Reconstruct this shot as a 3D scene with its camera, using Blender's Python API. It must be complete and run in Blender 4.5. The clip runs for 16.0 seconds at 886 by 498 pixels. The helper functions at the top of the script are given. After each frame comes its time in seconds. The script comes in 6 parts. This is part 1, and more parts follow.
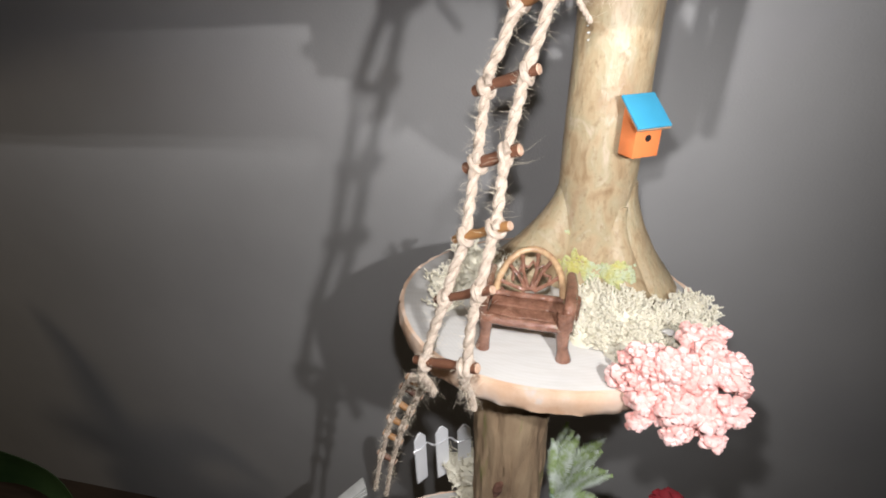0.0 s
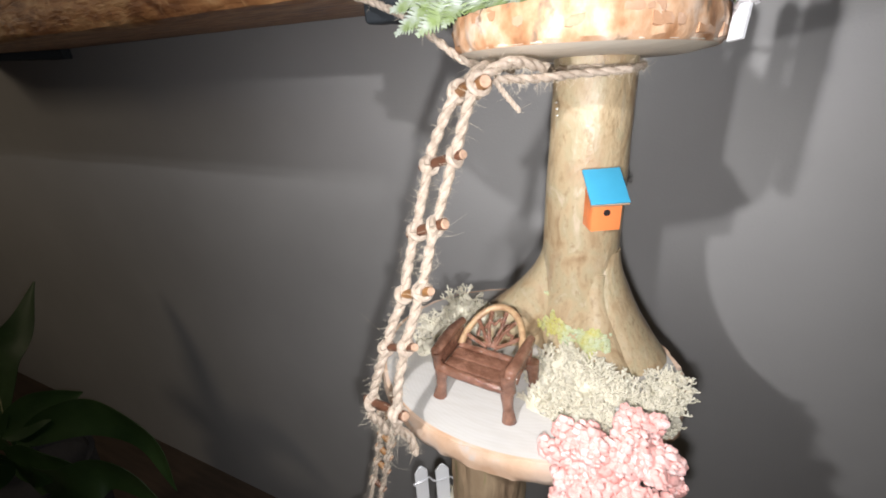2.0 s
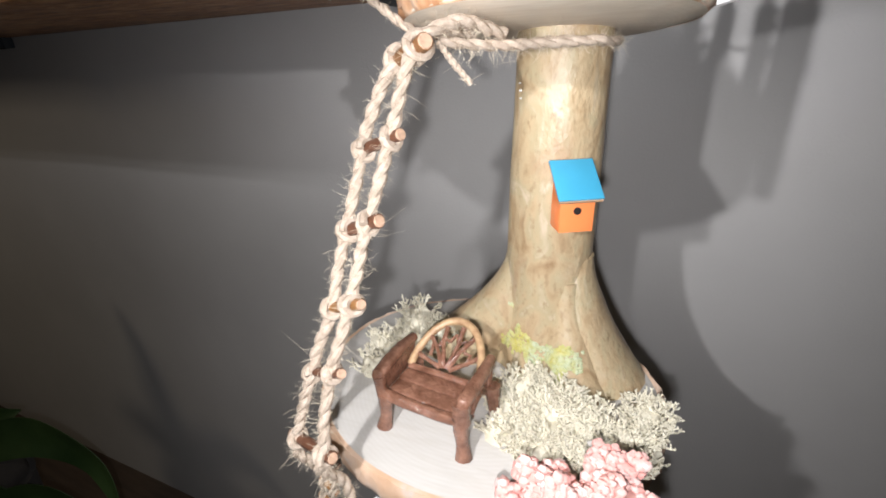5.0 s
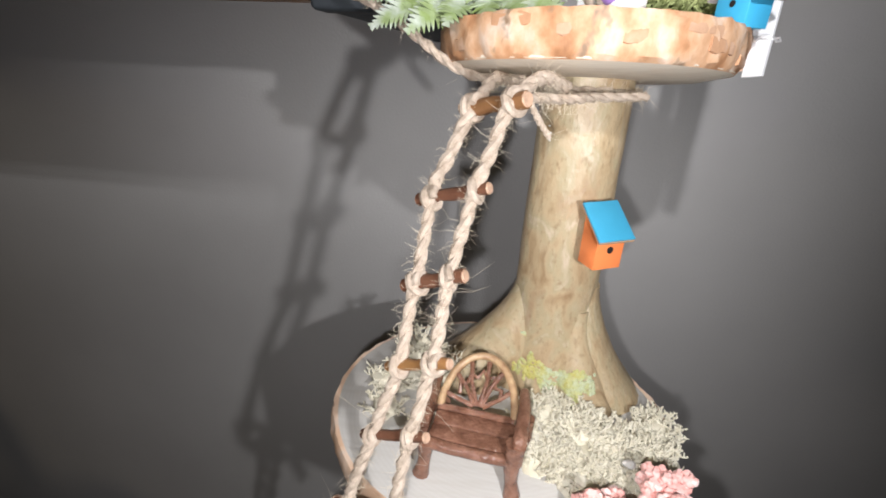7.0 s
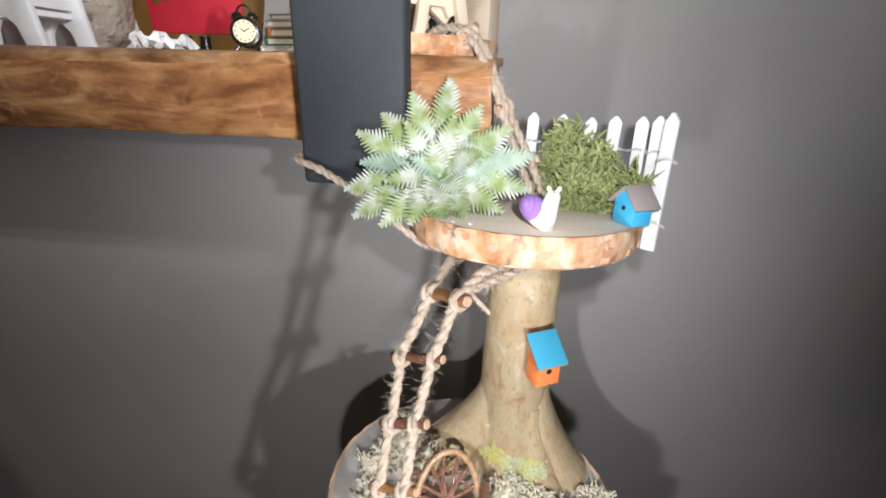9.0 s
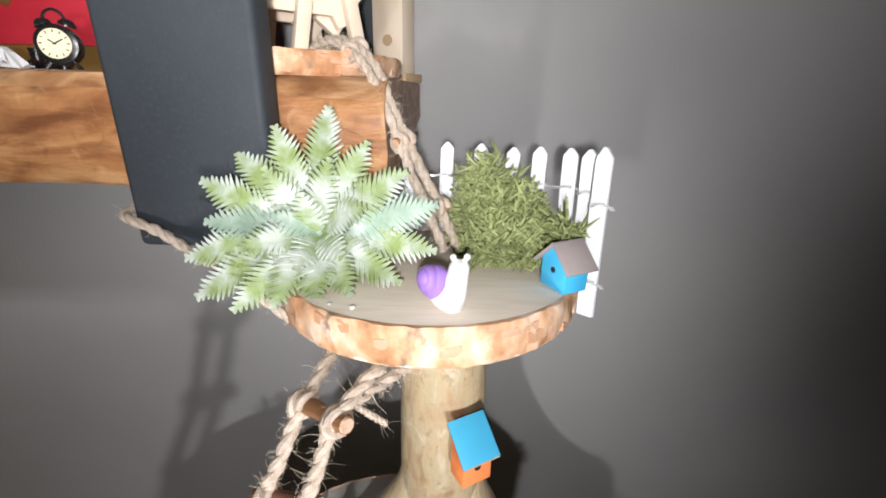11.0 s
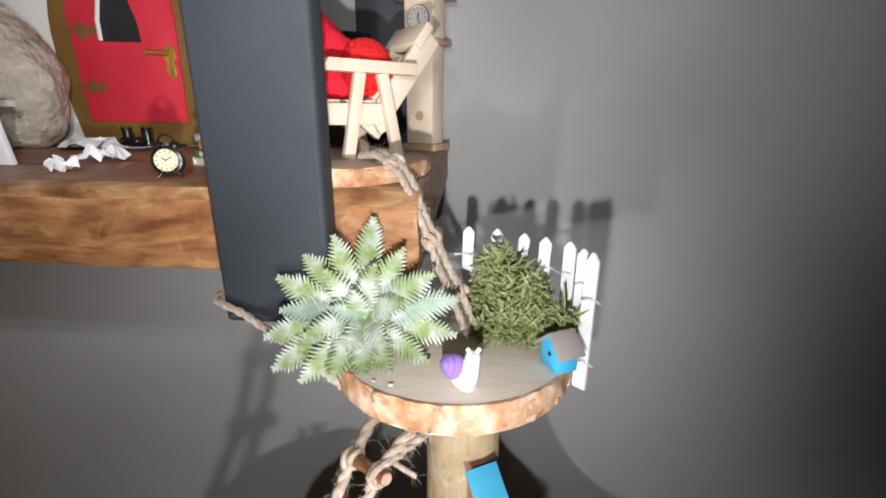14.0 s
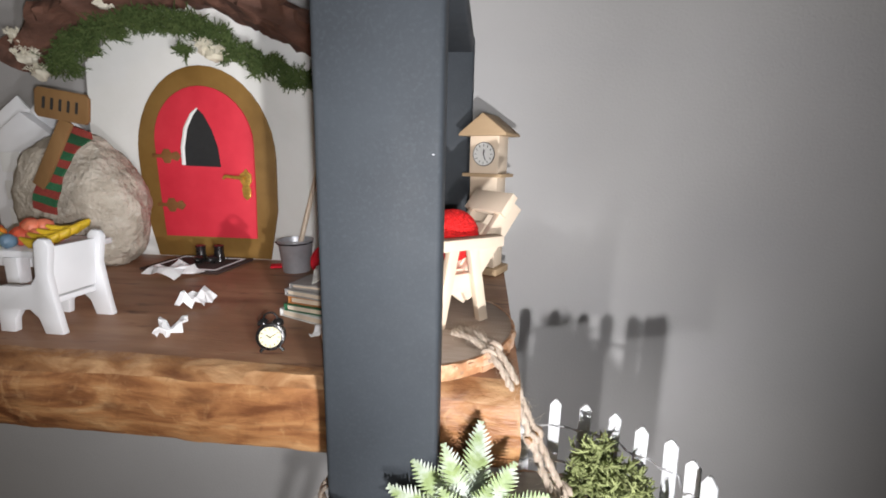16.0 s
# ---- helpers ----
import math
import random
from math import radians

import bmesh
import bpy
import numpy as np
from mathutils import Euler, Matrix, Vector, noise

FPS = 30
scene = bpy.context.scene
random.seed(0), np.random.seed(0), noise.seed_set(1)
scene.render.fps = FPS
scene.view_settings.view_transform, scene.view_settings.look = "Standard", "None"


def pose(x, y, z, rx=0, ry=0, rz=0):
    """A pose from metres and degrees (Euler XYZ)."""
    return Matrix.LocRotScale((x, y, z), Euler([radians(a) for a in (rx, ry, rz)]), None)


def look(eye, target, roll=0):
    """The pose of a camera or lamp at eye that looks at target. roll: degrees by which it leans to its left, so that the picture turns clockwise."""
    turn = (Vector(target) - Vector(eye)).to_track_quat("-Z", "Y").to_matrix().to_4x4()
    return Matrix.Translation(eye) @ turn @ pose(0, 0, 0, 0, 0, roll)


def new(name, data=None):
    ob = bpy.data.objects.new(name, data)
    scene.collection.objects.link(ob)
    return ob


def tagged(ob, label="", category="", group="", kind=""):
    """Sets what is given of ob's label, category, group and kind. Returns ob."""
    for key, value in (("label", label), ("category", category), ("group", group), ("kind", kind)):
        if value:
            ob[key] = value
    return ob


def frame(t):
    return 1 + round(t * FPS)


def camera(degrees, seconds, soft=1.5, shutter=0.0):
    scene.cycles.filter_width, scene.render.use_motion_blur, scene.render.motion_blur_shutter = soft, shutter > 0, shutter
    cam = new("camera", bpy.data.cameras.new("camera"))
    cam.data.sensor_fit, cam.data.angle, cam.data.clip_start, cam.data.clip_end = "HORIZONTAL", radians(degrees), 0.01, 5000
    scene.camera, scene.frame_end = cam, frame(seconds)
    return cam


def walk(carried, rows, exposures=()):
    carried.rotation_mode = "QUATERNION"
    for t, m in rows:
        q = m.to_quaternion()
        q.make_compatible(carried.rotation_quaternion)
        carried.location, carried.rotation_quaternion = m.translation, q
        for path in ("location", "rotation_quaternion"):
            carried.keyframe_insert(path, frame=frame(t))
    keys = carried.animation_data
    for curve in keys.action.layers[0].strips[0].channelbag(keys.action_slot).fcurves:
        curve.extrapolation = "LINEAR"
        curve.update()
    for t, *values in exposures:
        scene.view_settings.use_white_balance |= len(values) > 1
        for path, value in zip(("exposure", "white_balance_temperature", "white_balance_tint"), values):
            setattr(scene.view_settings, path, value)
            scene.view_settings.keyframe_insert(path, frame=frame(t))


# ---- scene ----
cam = camera(91.7, 16.0, 1.8)
PATH = [
    (0, (0.213, 0.211, 1.507), (-0.162, 1.93, 0.557), -2.3),
    (0.5, (0.265, 0.227, 1.537), (-0.272, 1.953, 0.681), -1.7),
    (1, (0.298, 0.234, 1.539), (-0.351, 1.927, 0.697), -2.5),
    (1.5, (0.298, 0.229, 1.542), (-0.46, 1.886, 0.717), -3.1),
    (2, (0.301, 0.226, 1.532), (-0.513, 1.855, 0.705), -3.6),
    (2.5, (0.303, 0.217, 1.519), (-0.53, 1.827, 0.674), -3.9),
    (3, (0.306, 0.231, 1.522), (-0.51, 1.868, 0.712), -3.1),
    (3.5, (0.296, 0.254, 1.516), (-0.507, 1.908, 0.729), -2.8),
    (4, (0.31, 0.262, 1.512), (-0.448, 1.939, 0.73), -2.2),
    (4.2, (0.313, 0.264, 1.511), (-0.482, 1.923, 0.726), -2.7),
    (6.3, (0.259, 0.27, 1.517), (-0.18, 2.042, 0.699), 1.1),
    (6.5, (0.252, 0.267, 1.524), (-0.132, 2.057, 0.719), 1.7),
    (7, (0.22, 0.259, 1.531), (-0.032, 2.073, 0.727), 2.6),
    (7.5, (0.189, 0.245, 1.538), (0.043, 2.068, 0.729), 3.2),
    (8, (0.188, 0.226, 1.549), (0.108, 2.049, 0.732), 3.7),
    (8.5, (0.207, 0.22, 1.582), (0.072, 2.049, 0.783), 2.3),
    (9, (0.236, 0.237, 1.628), (0.01, 2.075, 0.875), 1.7),
    (9.5, (0.269, 0.243, 1.65), (-0.005, 2.091, 0.936), 1.2),
    (10, (0.265, 0.279, 1.637), (0.088, 2.139, 0.926), 1.1),
    (10.2, (0.258, 0.3, 1.635), (0.157, 2.166, 0.923), 1.7),
    (12.3, (0.258, 0.312, 1.645), (0.31, 2.189, 0.956), 1.3),
    (12.5, (0.258, 0.299, 1.65), (0.273, 2.174, 0.955), 1.0),
    (13, (0.255, 0.289, 1.663), (0.206, 2.172, 0.992), 0.7),
    (13.5, (0.258, 0.276, 1.674), (0.169, 2.166, 1.026), 0.5),
    (14, (0.262, 0.27, 1.69), (0.144, 2.172, 1.083), 0.6),
    (14.5, (0.259, 0.279, 1.708), (0.088, 2.19, 1.144), 1.0),
    (15, (0.259, 0.295, 1.745), (0.021, 2.219, 1.253), 1.2),
    (15.5, (0.258, 0.295, 1.783), (-0.012, 2.231, 1.359), 1.2),
    (16, (0.199, 0.283, 1.791), (0.005, 2.232, 1.384), 1.2),
]
EXPOSURES = [(0, 0.25), (1, 0.2), (4.2, 0.35), (6.3, 0.1), (8, 0.05), (9.5, 0.08), (10.2, 0.3), (12.3, -0.18), (14, 0.04), (15, 0.04), (15.5, 0.15), (16, 0.36)]
walk(cam, [(t, look(eye, target, roll)) for t, eye, target, roll in PATH], EXPOSURES)
# ---------------------------------------------------------------- light
WALL_Y = 0.93
world = bpy.data.worlds.new("dim_room")
scene.world = world
world.use_nodes = True
world.node_tree.nodes["Background"].inputs[0].default_value = (0.75, 0.8, 1.0, 1)
world.node_tree.nodes["Background"].inputs[1].default_value = 0.022


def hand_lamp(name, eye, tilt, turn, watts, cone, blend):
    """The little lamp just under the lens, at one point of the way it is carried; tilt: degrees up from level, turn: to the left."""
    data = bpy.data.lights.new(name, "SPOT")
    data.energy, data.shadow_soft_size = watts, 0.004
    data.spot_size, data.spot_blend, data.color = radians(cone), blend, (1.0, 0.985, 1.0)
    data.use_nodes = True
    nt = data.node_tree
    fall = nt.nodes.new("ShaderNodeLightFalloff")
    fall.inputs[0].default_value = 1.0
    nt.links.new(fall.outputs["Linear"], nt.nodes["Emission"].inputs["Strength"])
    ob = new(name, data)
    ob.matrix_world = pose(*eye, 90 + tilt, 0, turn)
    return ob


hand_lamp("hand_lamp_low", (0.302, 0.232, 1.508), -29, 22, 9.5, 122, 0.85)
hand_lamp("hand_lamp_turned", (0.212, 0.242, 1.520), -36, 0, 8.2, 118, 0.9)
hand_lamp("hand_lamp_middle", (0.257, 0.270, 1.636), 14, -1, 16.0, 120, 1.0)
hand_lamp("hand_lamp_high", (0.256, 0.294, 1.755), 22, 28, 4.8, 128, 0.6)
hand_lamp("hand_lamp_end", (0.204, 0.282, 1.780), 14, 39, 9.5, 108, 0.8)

# Added light from the unseen left side; its strength lifts that dim wall.
glow = bpy.data.lights.new("far_room_lamp", "AREA")
glow.energy, glow.size, glow.color = 4.0, 0.35, (1.0, 0.82, 0.6)
left_light = new("far_room_lamp", glow)
left_light.matrix_world = look((-2.3, -0.9, 2.0), (-1.0, 0.93, 0.7))

# ---------------------------------------------------------------- materials


def ramp(nt, fac, stops):
    r = nt.nodes.new("ShaderNodeValToRGB")
    r.color_ramp.elements.remove(r.color_ramp.elements[1])
    for i, (p, c) in enumerate(stops):
        e = r.color_ramp.elements[0] if i == 0 else r.color_ramp.elements.new(p)
        e.position, e.color = p, (*c, 1)
    nt.links.new(fac, r.inputs[0])
    return r.outputs[0]


def mixed(nt, fac, a, b, mode="MIX"):
    m = nt.nodes.new("ShaderNodeMix")
    m.data_type, m.blend_type = "RGBA", mode
    for sock, v in ((m.inputs[0], fac), (m.inputs[6], a), (m.inputs[7], b)):
        if isinstance(v, bpy.types.NodeSocket):
            nt.links.new(v, sock)
        else:
            sock.default_value = v if isinstance(v, (int, float)) else (*v, 1)
    return m.outputs[2]


def noise_of(nt, scale, stretch=(1, 1, 1), detail=4, distort=0.0, rough=0.55, tex="NOISE"):
    co = nt.nodes.new("ShaderNodeTexCoord")
    mp = nt.nodes.new("ShaderNodeMapping")
    mp.inputs["Scale"].default_value = stretch
    nt.links.new(co.outputs["Object"], mp.inputs[0])
    if tex == "VORONOI":
        n = nt.nodes.new("ShaderNodeTexVoronoi")
        n.inputs["Scale"].default_value = scale
        nt.links.new(mp.outputs[0], n.inputs["Vector"])
        return n.outputs["Distance"]
    n = nt.nodes.new("ShaderNodeTexNoise")
    n.inputs["Scale"].default_value, n.inputs["Detail"].default_value = scale, detail
    n.inputs["Distortion"].default_value, n.inputs["Roughness"].default_value = distort, rough
    nt.links.new(mp.outputs[0], n.inputs["Vector"])
    return n.outputs["Fac"]


def paint(name, stops, scale=40.0, stretch=(1, 1, 1), rough=0.6, bump=0.2, bump_scale=300.0, depth=0.001, metal=0.0,
          fine=None, island=None, rand=None, distort=0.0, spec=0.5, bump_stretch=None, wear=None):
    """A surface: two scales of colour from noise, relief, and optionally a colour range per piece."""
    m = bpy.data.materials.new(name)
    m.use_nodes = True
    nt = m.node_tree
    b = nt.nodes["Principled BSDF"]
    big = noise_of(nt, scale, stretch, 5, distort)
    col = ramp(nt, big, stops)
    if fine:
        spots = ramp(nt, noise_of(nt, fine[0], stretch, 3), [(fine[1], (0, 0, 0)), (fine[2], (1, 1, 1))])
        col = mixed(nt, spots, col, fine[3])
    if wear:
        patch = noise_of(nt, wear[0], (1, 1, 0.6), 6, 1.2)
        col = mixed(nt, ramp(nt, patch, [(0.28, (0.55, 0.55, 0.55)), (0.42, (0, 0, 0))]), col, wear[1])
        col = mixed(nt, ramp(nt, patch, [(0.56, (0, 0, 0)), (0.72, (0.6, 0.6, 0.6))]), col, wear[2])
    if island:
        g = nt.nodes.new("ShaderNodeNewGeometry")
        col = mixed(nt, island[0], col, ramp(nt, g.outputs["Random Per Island"], island[1]), "MIX")
    if rand:
        g = nt.nodes.new("ShaderNodeObjectInfo")
        col = mixed(nt, rand[0], col, ramp(nt, g.outputs["Random"], rand[1]), "MIX")
    nt.links.new(col, b.inputs["Base Color"])
    b.inputs["Metallic"].default_value = metal
    b.inputs["Specular IOR Level"].default_value = spec
    rr = nt.nodes.new("ShaderNodeMapRange")
    rr.inputs[3].default_value, rr.inputs[4].default_value = max(0.05, rough - 0.12), min(1, rough + 0.12)
    nt.links.new(noise_of(nt, scale * 3, stretch, 3), rr.inputs[0])
    nt.links.new(rr.outputs[0], b.inputs["Roughness"])
    if bump:
        bp = nt.nodes.new("ShaderNodeBump")
        bp.inputs["Strength"].default_value, bp.inputs["Distance"].default_value = bump, depth
        nt.links.new(noise_of(nt, bump_scale, bump_stretch or stretch, 5), bp.inputs["Height"])
        nt.links.new(bp.outputs[0], b.inputs["Normal"])
    return m


def plain(name, colour, rough=0.5, metal=0.0, vary=0.12, scale=60.0, bump=0.15, bump_scale=500.0, depth=0.0005, spec=0.5):
    lo, hi = tuple(c * (1 - vary) for c in colour), tuple(min(1, c * (1 + vary)) for c in colour)
    return paint(name, [(0.3, lo), (0.7, hi)], scale, rough=rough, metal=metal, bump=bump, bump_scale=bump_scale, depth=depth, spec=spec)


def rings(name, pale, dark, scale=120.0, rough=0.7, streak=0.45):
    """Sawn end grain: faint year rings with straight saw marks over them."""
    m = bpy.data.materials.new(name)
    m.use_nodes = True
    nt = m.node_tree
    b = nt.nodes["Principled BSDF"]
    co = nt.nodes.new("ShaderNodeTexCoord")
    w = nt.nodes.new("ShaderNodeTexWave")
    w.wave_type, w.rings_direction = "RINGS", "Z"
    w.inputs["Scale"].default_value, w.inputs["Distortion"].default_value = scale, 2.5
    w.inputs["Detail Scale"].default_value = 0.4
    nt.links.new(co.outputs["Object"], w.inputs[0])
    saw = noise_of(nt, 26, (1.2, 9, 1), 5, 0.3)
    blot = noise_of(nt, 22, (1, 1, 1), 4)
    base = mixed(nt, ramp(nt, w.outputs["Fac"], [(0.1, (0, 0, 0)), (1.0, (0.20, 0.20, 0.20))]), pale, dark)
    base = mixed(nt, ramp(nt, saw, [(0.45, (0, 0, 0)), (0.62, (streak, streak, streak))]), base, dark)
    base = mixed(nt, ramp(nt, blot, [(0.5, (0, 0, 0)), (0.8, (0.5, 0.5, 0.5))]), base, tuple(c * 0.8 for c in pale))
    nt.links.new(base, b.inputs["Base Color"])
    b.inputs["Roughness"].default_value = rough
    bp = nt.nodes.new("ShaderNodeBump")
    bp.inputs["Strength"].default_value, bp.inputs["Distance"].default_value = 0.25, 0.0006
    nt.links.new(saw, bp.inputs["Height"])
    nt.links.new(bp.outputs[0], b.inputs["Normal"])
    return m


WALL_PAINT = paint("grey_wall_paint", [(0.3, (0.352, 0.346, 0.343)), (0.7, (0.392, 0.386, 0.383))], 3.0, rough=0.75, bump=0.5,
                   bump_scale=260, depth=0.0009, spec=0.25)
FLOOR_WOOD = paint("dark_floor", [(0.3, (0.05, 0.035, 0.025)), (0.7, (0.09, 0.06, 0.04))], 6.0, (1, 9, 1), rough=0.5)
BEAM_WOOD = paint("old_beam_wood", [(0.30, (0.17, 0.064, 0.025)), (0.42, (0.29, 0.122, 0.048)), (0.52, (0.41, 0.190, 0.075)), (0.62, (0.50, 0.265, 0.115)), (0.74, (0.60, 0.37, 0.19))],
                  17.0, (1.0, 2.6, 3.4), rough=0.45, bump=0.7, bump_scale=36, depth=0.004, distort=0.9, bump_stretch=(1, 3, 4),
                  fine=(20.0, 0.53, 0.78, (0.12, 0.044, 0.02)), wear=(75.0, (0.20, 0.075, 0.03), (0.58, 0.34, 0.16)), spec=0.5)
BEAM_EDGE = paint("worn_beam_edge", [(0.32, (0.17, 0.07, 0.03)), (0.48, (0.34, 0.165, 0.07)), (0.66, (0.58, 0.35, 0.18))], 26.0, (1.0, 2.0, 2.0), rough=0.45, bump=0.8,
                  bump_scale=60, depth=0.003, distort=0.6, spec=0.5)
BEAM_TOP = paint("dark_beam_top", [(0.25, (0.20, 0.098, 0.055)), (0.5, (0.30, 0.160, 0.092)), (0.75, (0.42, 0.25, 0.150))],
                 7.0, (1.0, 5.0, 5.0), rough=0.5, bump=0.4, bump_scale=70, depth=0.0015, fine=(18.0, 0.62, 0.75, (0.07, 0.03, 0.02)))
BLACK_METAL = paint("black_powder_coat", [(0.3, (0.028, 0.034, 0.041)), (0.7, (0.036, 0.044, 0.053))], 15.0, rough=0.72, bump=0.25,
                    bump_scale=900, depth=0.0004, fine=(420.0, 0.5, 0.8, (0.042, 0.050, 0.059)))
BARK = paint("tan_bark", [(0.30, (0.30, 0.20, 0.11)), (0.40, (0.40, 0.29, 0.17)), (0.50, (0.46, 0.355, 0.22)), (0.60, (0.42, 0.35, 0.22)), (0.72, (0.54, 0.45, 0.33))],
             60.0, (1.0, 1.0, 0.62), rough=0.42, bump=0.8, bump_scale=190, depth=0.0014, fine=(330.0, 0.56, 0.74, (0.33, 0.24, 0.14)), spec=0.5, distort=0.9, wear=(30.0, (0.35, 0.23, 0.14), (0.55, 0.47, 0.34)))
BARK_ROUGH = paint("rough_bark", [(0.25, (0.16, 0.10, 0.06)), (0.5, (0.33, 0.23, 0.14)), (0.75, (0.46, 0.35, 0.22))],
                   45.0, (1.0, 1.0, 0.25), rough=0.8, bump=0.9, bump_scale=110, depth=0.003, fine=(60.0, 0.6, 0.7, (0.20, 0.22, 0.06)))
SAWN = rings("sawn_birch", (0.545, 0.53, 0.505), (0.46, 0.435, 0.395), streak=0.35)
SAWN_WARM = rings("sawn_birch_warm", (0.82, 0.73, 0.61), (0.69, 0.59, 0.47))
SAWN_BROWN = rings("sawn_log", (0.50, 0.40, 0.32), (0.36, 0.27, 0.20))
RIM_BARK = paint("peeled_rim_bark", [(0.30, (0.36, 0.17, 0.08)), (0.42, (0.56, 0.29, 0.15)), (0.54, (0.72, 0.46, 0.29)), (0.68, (0.80, 0.66, 0.55))],
                 60.0, (1.0, 1.0, 0.7), rough=0.55, bump=0.6, bump_scale=120, depth=0.0016, fine=(85.0, 0.62, 0.7, (0.30, 0.20, 0.13)), spec=0.4)
RIM_PALE = paint("pale_rim_bark", [(0.28, (0.58, 0.34, 0.20)), (0.5, (0.70, 0.50, 0.36)), (0.75, (0.74, 0.62, 0.54))],
                 30.0, (1.0, 1.0, 0.8), rough=0.55, bump=0.5, bump_scale=150, depth=0.001, fine=(60.0, 0.62, 0.75, (0.62, 0.56, 0.52)))
JUTE = paint("jute_fibre", [(0.3, (0.40, 0.315, 0.245)), (0.55, (0.55, 0.455, 0.370)), (0.8, (0.66, 0.58, 0.50))], 250.0, rough=0.75, bump=0.7,
             bump_scale=900, depth=0.0006, spec=0.3)
JUTE_HAIR = plain("jute_hair", (0.70, 0.61, 0.48), 0.7, bump=0)
TWIG = paint("twig_bark", [(0.3, (0.09, 0.035, 0.02)), (0.7, (0.20, 0.085, 0.045))], 120.0, rough=0.5, bump=0.4, bump_scale=500, depth=0.0004,
             rand=(0.45, [(0.0, (0.12, 0.05, 0.03)), (0.7, (0.16, 0.07, 0.04)), (0.72, (0.50, 0.26, 0.08)), (1.0, (0.52, 0.28, 0.09))]))
TWIG_CUT = plain("twig_cut_wood", (0.56, 0.37, 0.26), 0.7, vary=0.2, scale=400)
LICHEN = paint("pale_reindeer_lichen", [(0.3, (0.55, 0.50, 0.385)), (0.7, (0.72, 0.68, 0.565))], 90.0, rough=0.85, bump=0.3, bump_scale=900,
               island=(0.45, [(0.0, (0.66, 0.62, 0.47)), (0.6, (0.84, 0.81, 0.68)), (1.0, (0.90, 0.88, 0.78))]), spec=0.2)
MOSS = paint("green_moss", [(0.3, (0.20, 0.24, 0.09)), (0.7, (0.37, 0.42, 0.18))], 60.0, rough=0.85, bump=0.2, bump_scale=900,
             island=(0.55, [(0.0, (0.12, 0.13, 0.05)), (0.5, (0.29, 0.33, 0.14)), (1.0, (0.44, 0.47, 0.23))]), spec=0.2)
MOSS_DEEP = paint("deep_green_moss", [(0.3, (0.035, 0.065, 0.018)), (0.7, (0.085, 0.125, 0.04))], 60.0, rough=0.85, bump=0.2, bump_scale=900,
                  island=(0.55, [(0.0, (0.03, 0.05, 0.015)), (0.5, (0.075, 0.11, 0.035)), (1.0, (0.14, 0.17, 0.06))]), spec=0.2)
FERN = paint("frosted_fern", [(0.36, (0.17, 0.24, 0.055)), (0.45, (0.27, 0.36, 0.13)), (0.52, (0.39, 0.46, 0.33)), (0.62, (0.62, 0.67, 0.62))],
             60.0, rough=0.6, bump=0.2, bump_scale=800, island=(0.25, [(0.0, (0.25, 0.33, 0.13)), (1.0, (0.45, 0.505, 0.435))]), spec=0.4)
FERN_BLUE = paint("blue_green_fern", [(0.3, (0.19, 0.28, 0.20)), (0.55, (0.33, 0.43, 0.35)), (0.8, (0.58, 0.65, 0.60))],
                  70.0, rough=0.6, bump=0.2, bump_scale=800, spec=0.3)
PINK = paint("pink_foam_blossom", [(0.3, (0.80, 0.40, 0.36)), (0.7, (0.86, 0.59, 0.555))], 80.0, rough=0.85, bump=0.3, bump_scale=700,
             island=(0.6, [(0.0, (0.82, 0.36, 0.32)), (0.4, (0.86, 0.50, 0.46)), (0.8, (0.88, 0.62, 0.59)), (0.95, (0.90, 0.76, 0.74)), (1.0, (0.90, 0.84, 0.82))]), spec=0.2)
YELLOW_LICHEN = paint("crust_lichen", [(0.36, (0.52, 0.46, 0.10)), (0.48, (0.46, 0.47, 0.20)), (0.58, (0.46, 0.52, 0.36))], 70.0, rough=0.85,
                      bump=0.6, bump_scale=900, depth=0.0008, island=(0.3, [(0.0, (0.40, 0.36, 0.12)), (0.6, (0.50, 0.52, 0.30)), (1.0, (0.60, 0.62, 0.48))]))
RIM_FLAKE = paint("rim_bark_flake", [(0.3, (0.50, 0.27, 0.15)), (0.5, (0.60, 0.35, 0.21)), (0.7, (0.70, 0.49, 0.36))], 90.0, rough=0.5, bump=0.5, bump_scale=260, depth=0.001,
                  rand=(0.26, [(0.0, (0.44, 0.23, 0.12)), (0.3, (0.58, 0.31, 0.17)), (0.65, (0.66, 0.40, 0.26)), (0.9, (0.72, 0.54, 0.43)), (1.0, (0.38, 0.31, 0.24))]), spec=0.4)
ORANGE = plain("orange_gloss_paint", (0.92, 0.27, 0.09), 0.4, vary=0.05)
SKY_BLUE = plain("blue_paint", (0.06, 0.40, 0.64), 0.45, vary=0.06)
BRIGHT_BLUE = plain("bright_blue_paint", (0.06, 0.46, 0.78), 0.45, vary=0.05)
ROOF_GREY = plain("warm_grey_paint", (0.36, 0.31, 0.30), 0.6, vary=0.08)
BARE_EDGE = plain("raw_plywood_edge", (0.48, 0.30, 0.18), 0.8, vary=0.2)
HOLE_SHADE = plain("hole_shade", (0.012, 0.008, 0.008), 0.8)
BENCH = paint("brown_glazed_resin", [(0.3, (0.15, 0.066, 0.040)), (0.55, (0.26, 0.125, 0.082)), (0.75, (0.38, 0.20, 0.135))], 140.0, rough=0.16, bump=1.0,
              bump_scale=480, depth=0.0013, spec=1.0)
BENCH_GILT = paint("rubbed_gilt_edge", [(0.3, (0.36, 0.20, 0.11)), (0.7, (0.62, 0.44, 0.25))], 200.0, rough=0.35, bump=0.3, bump_scale=500)
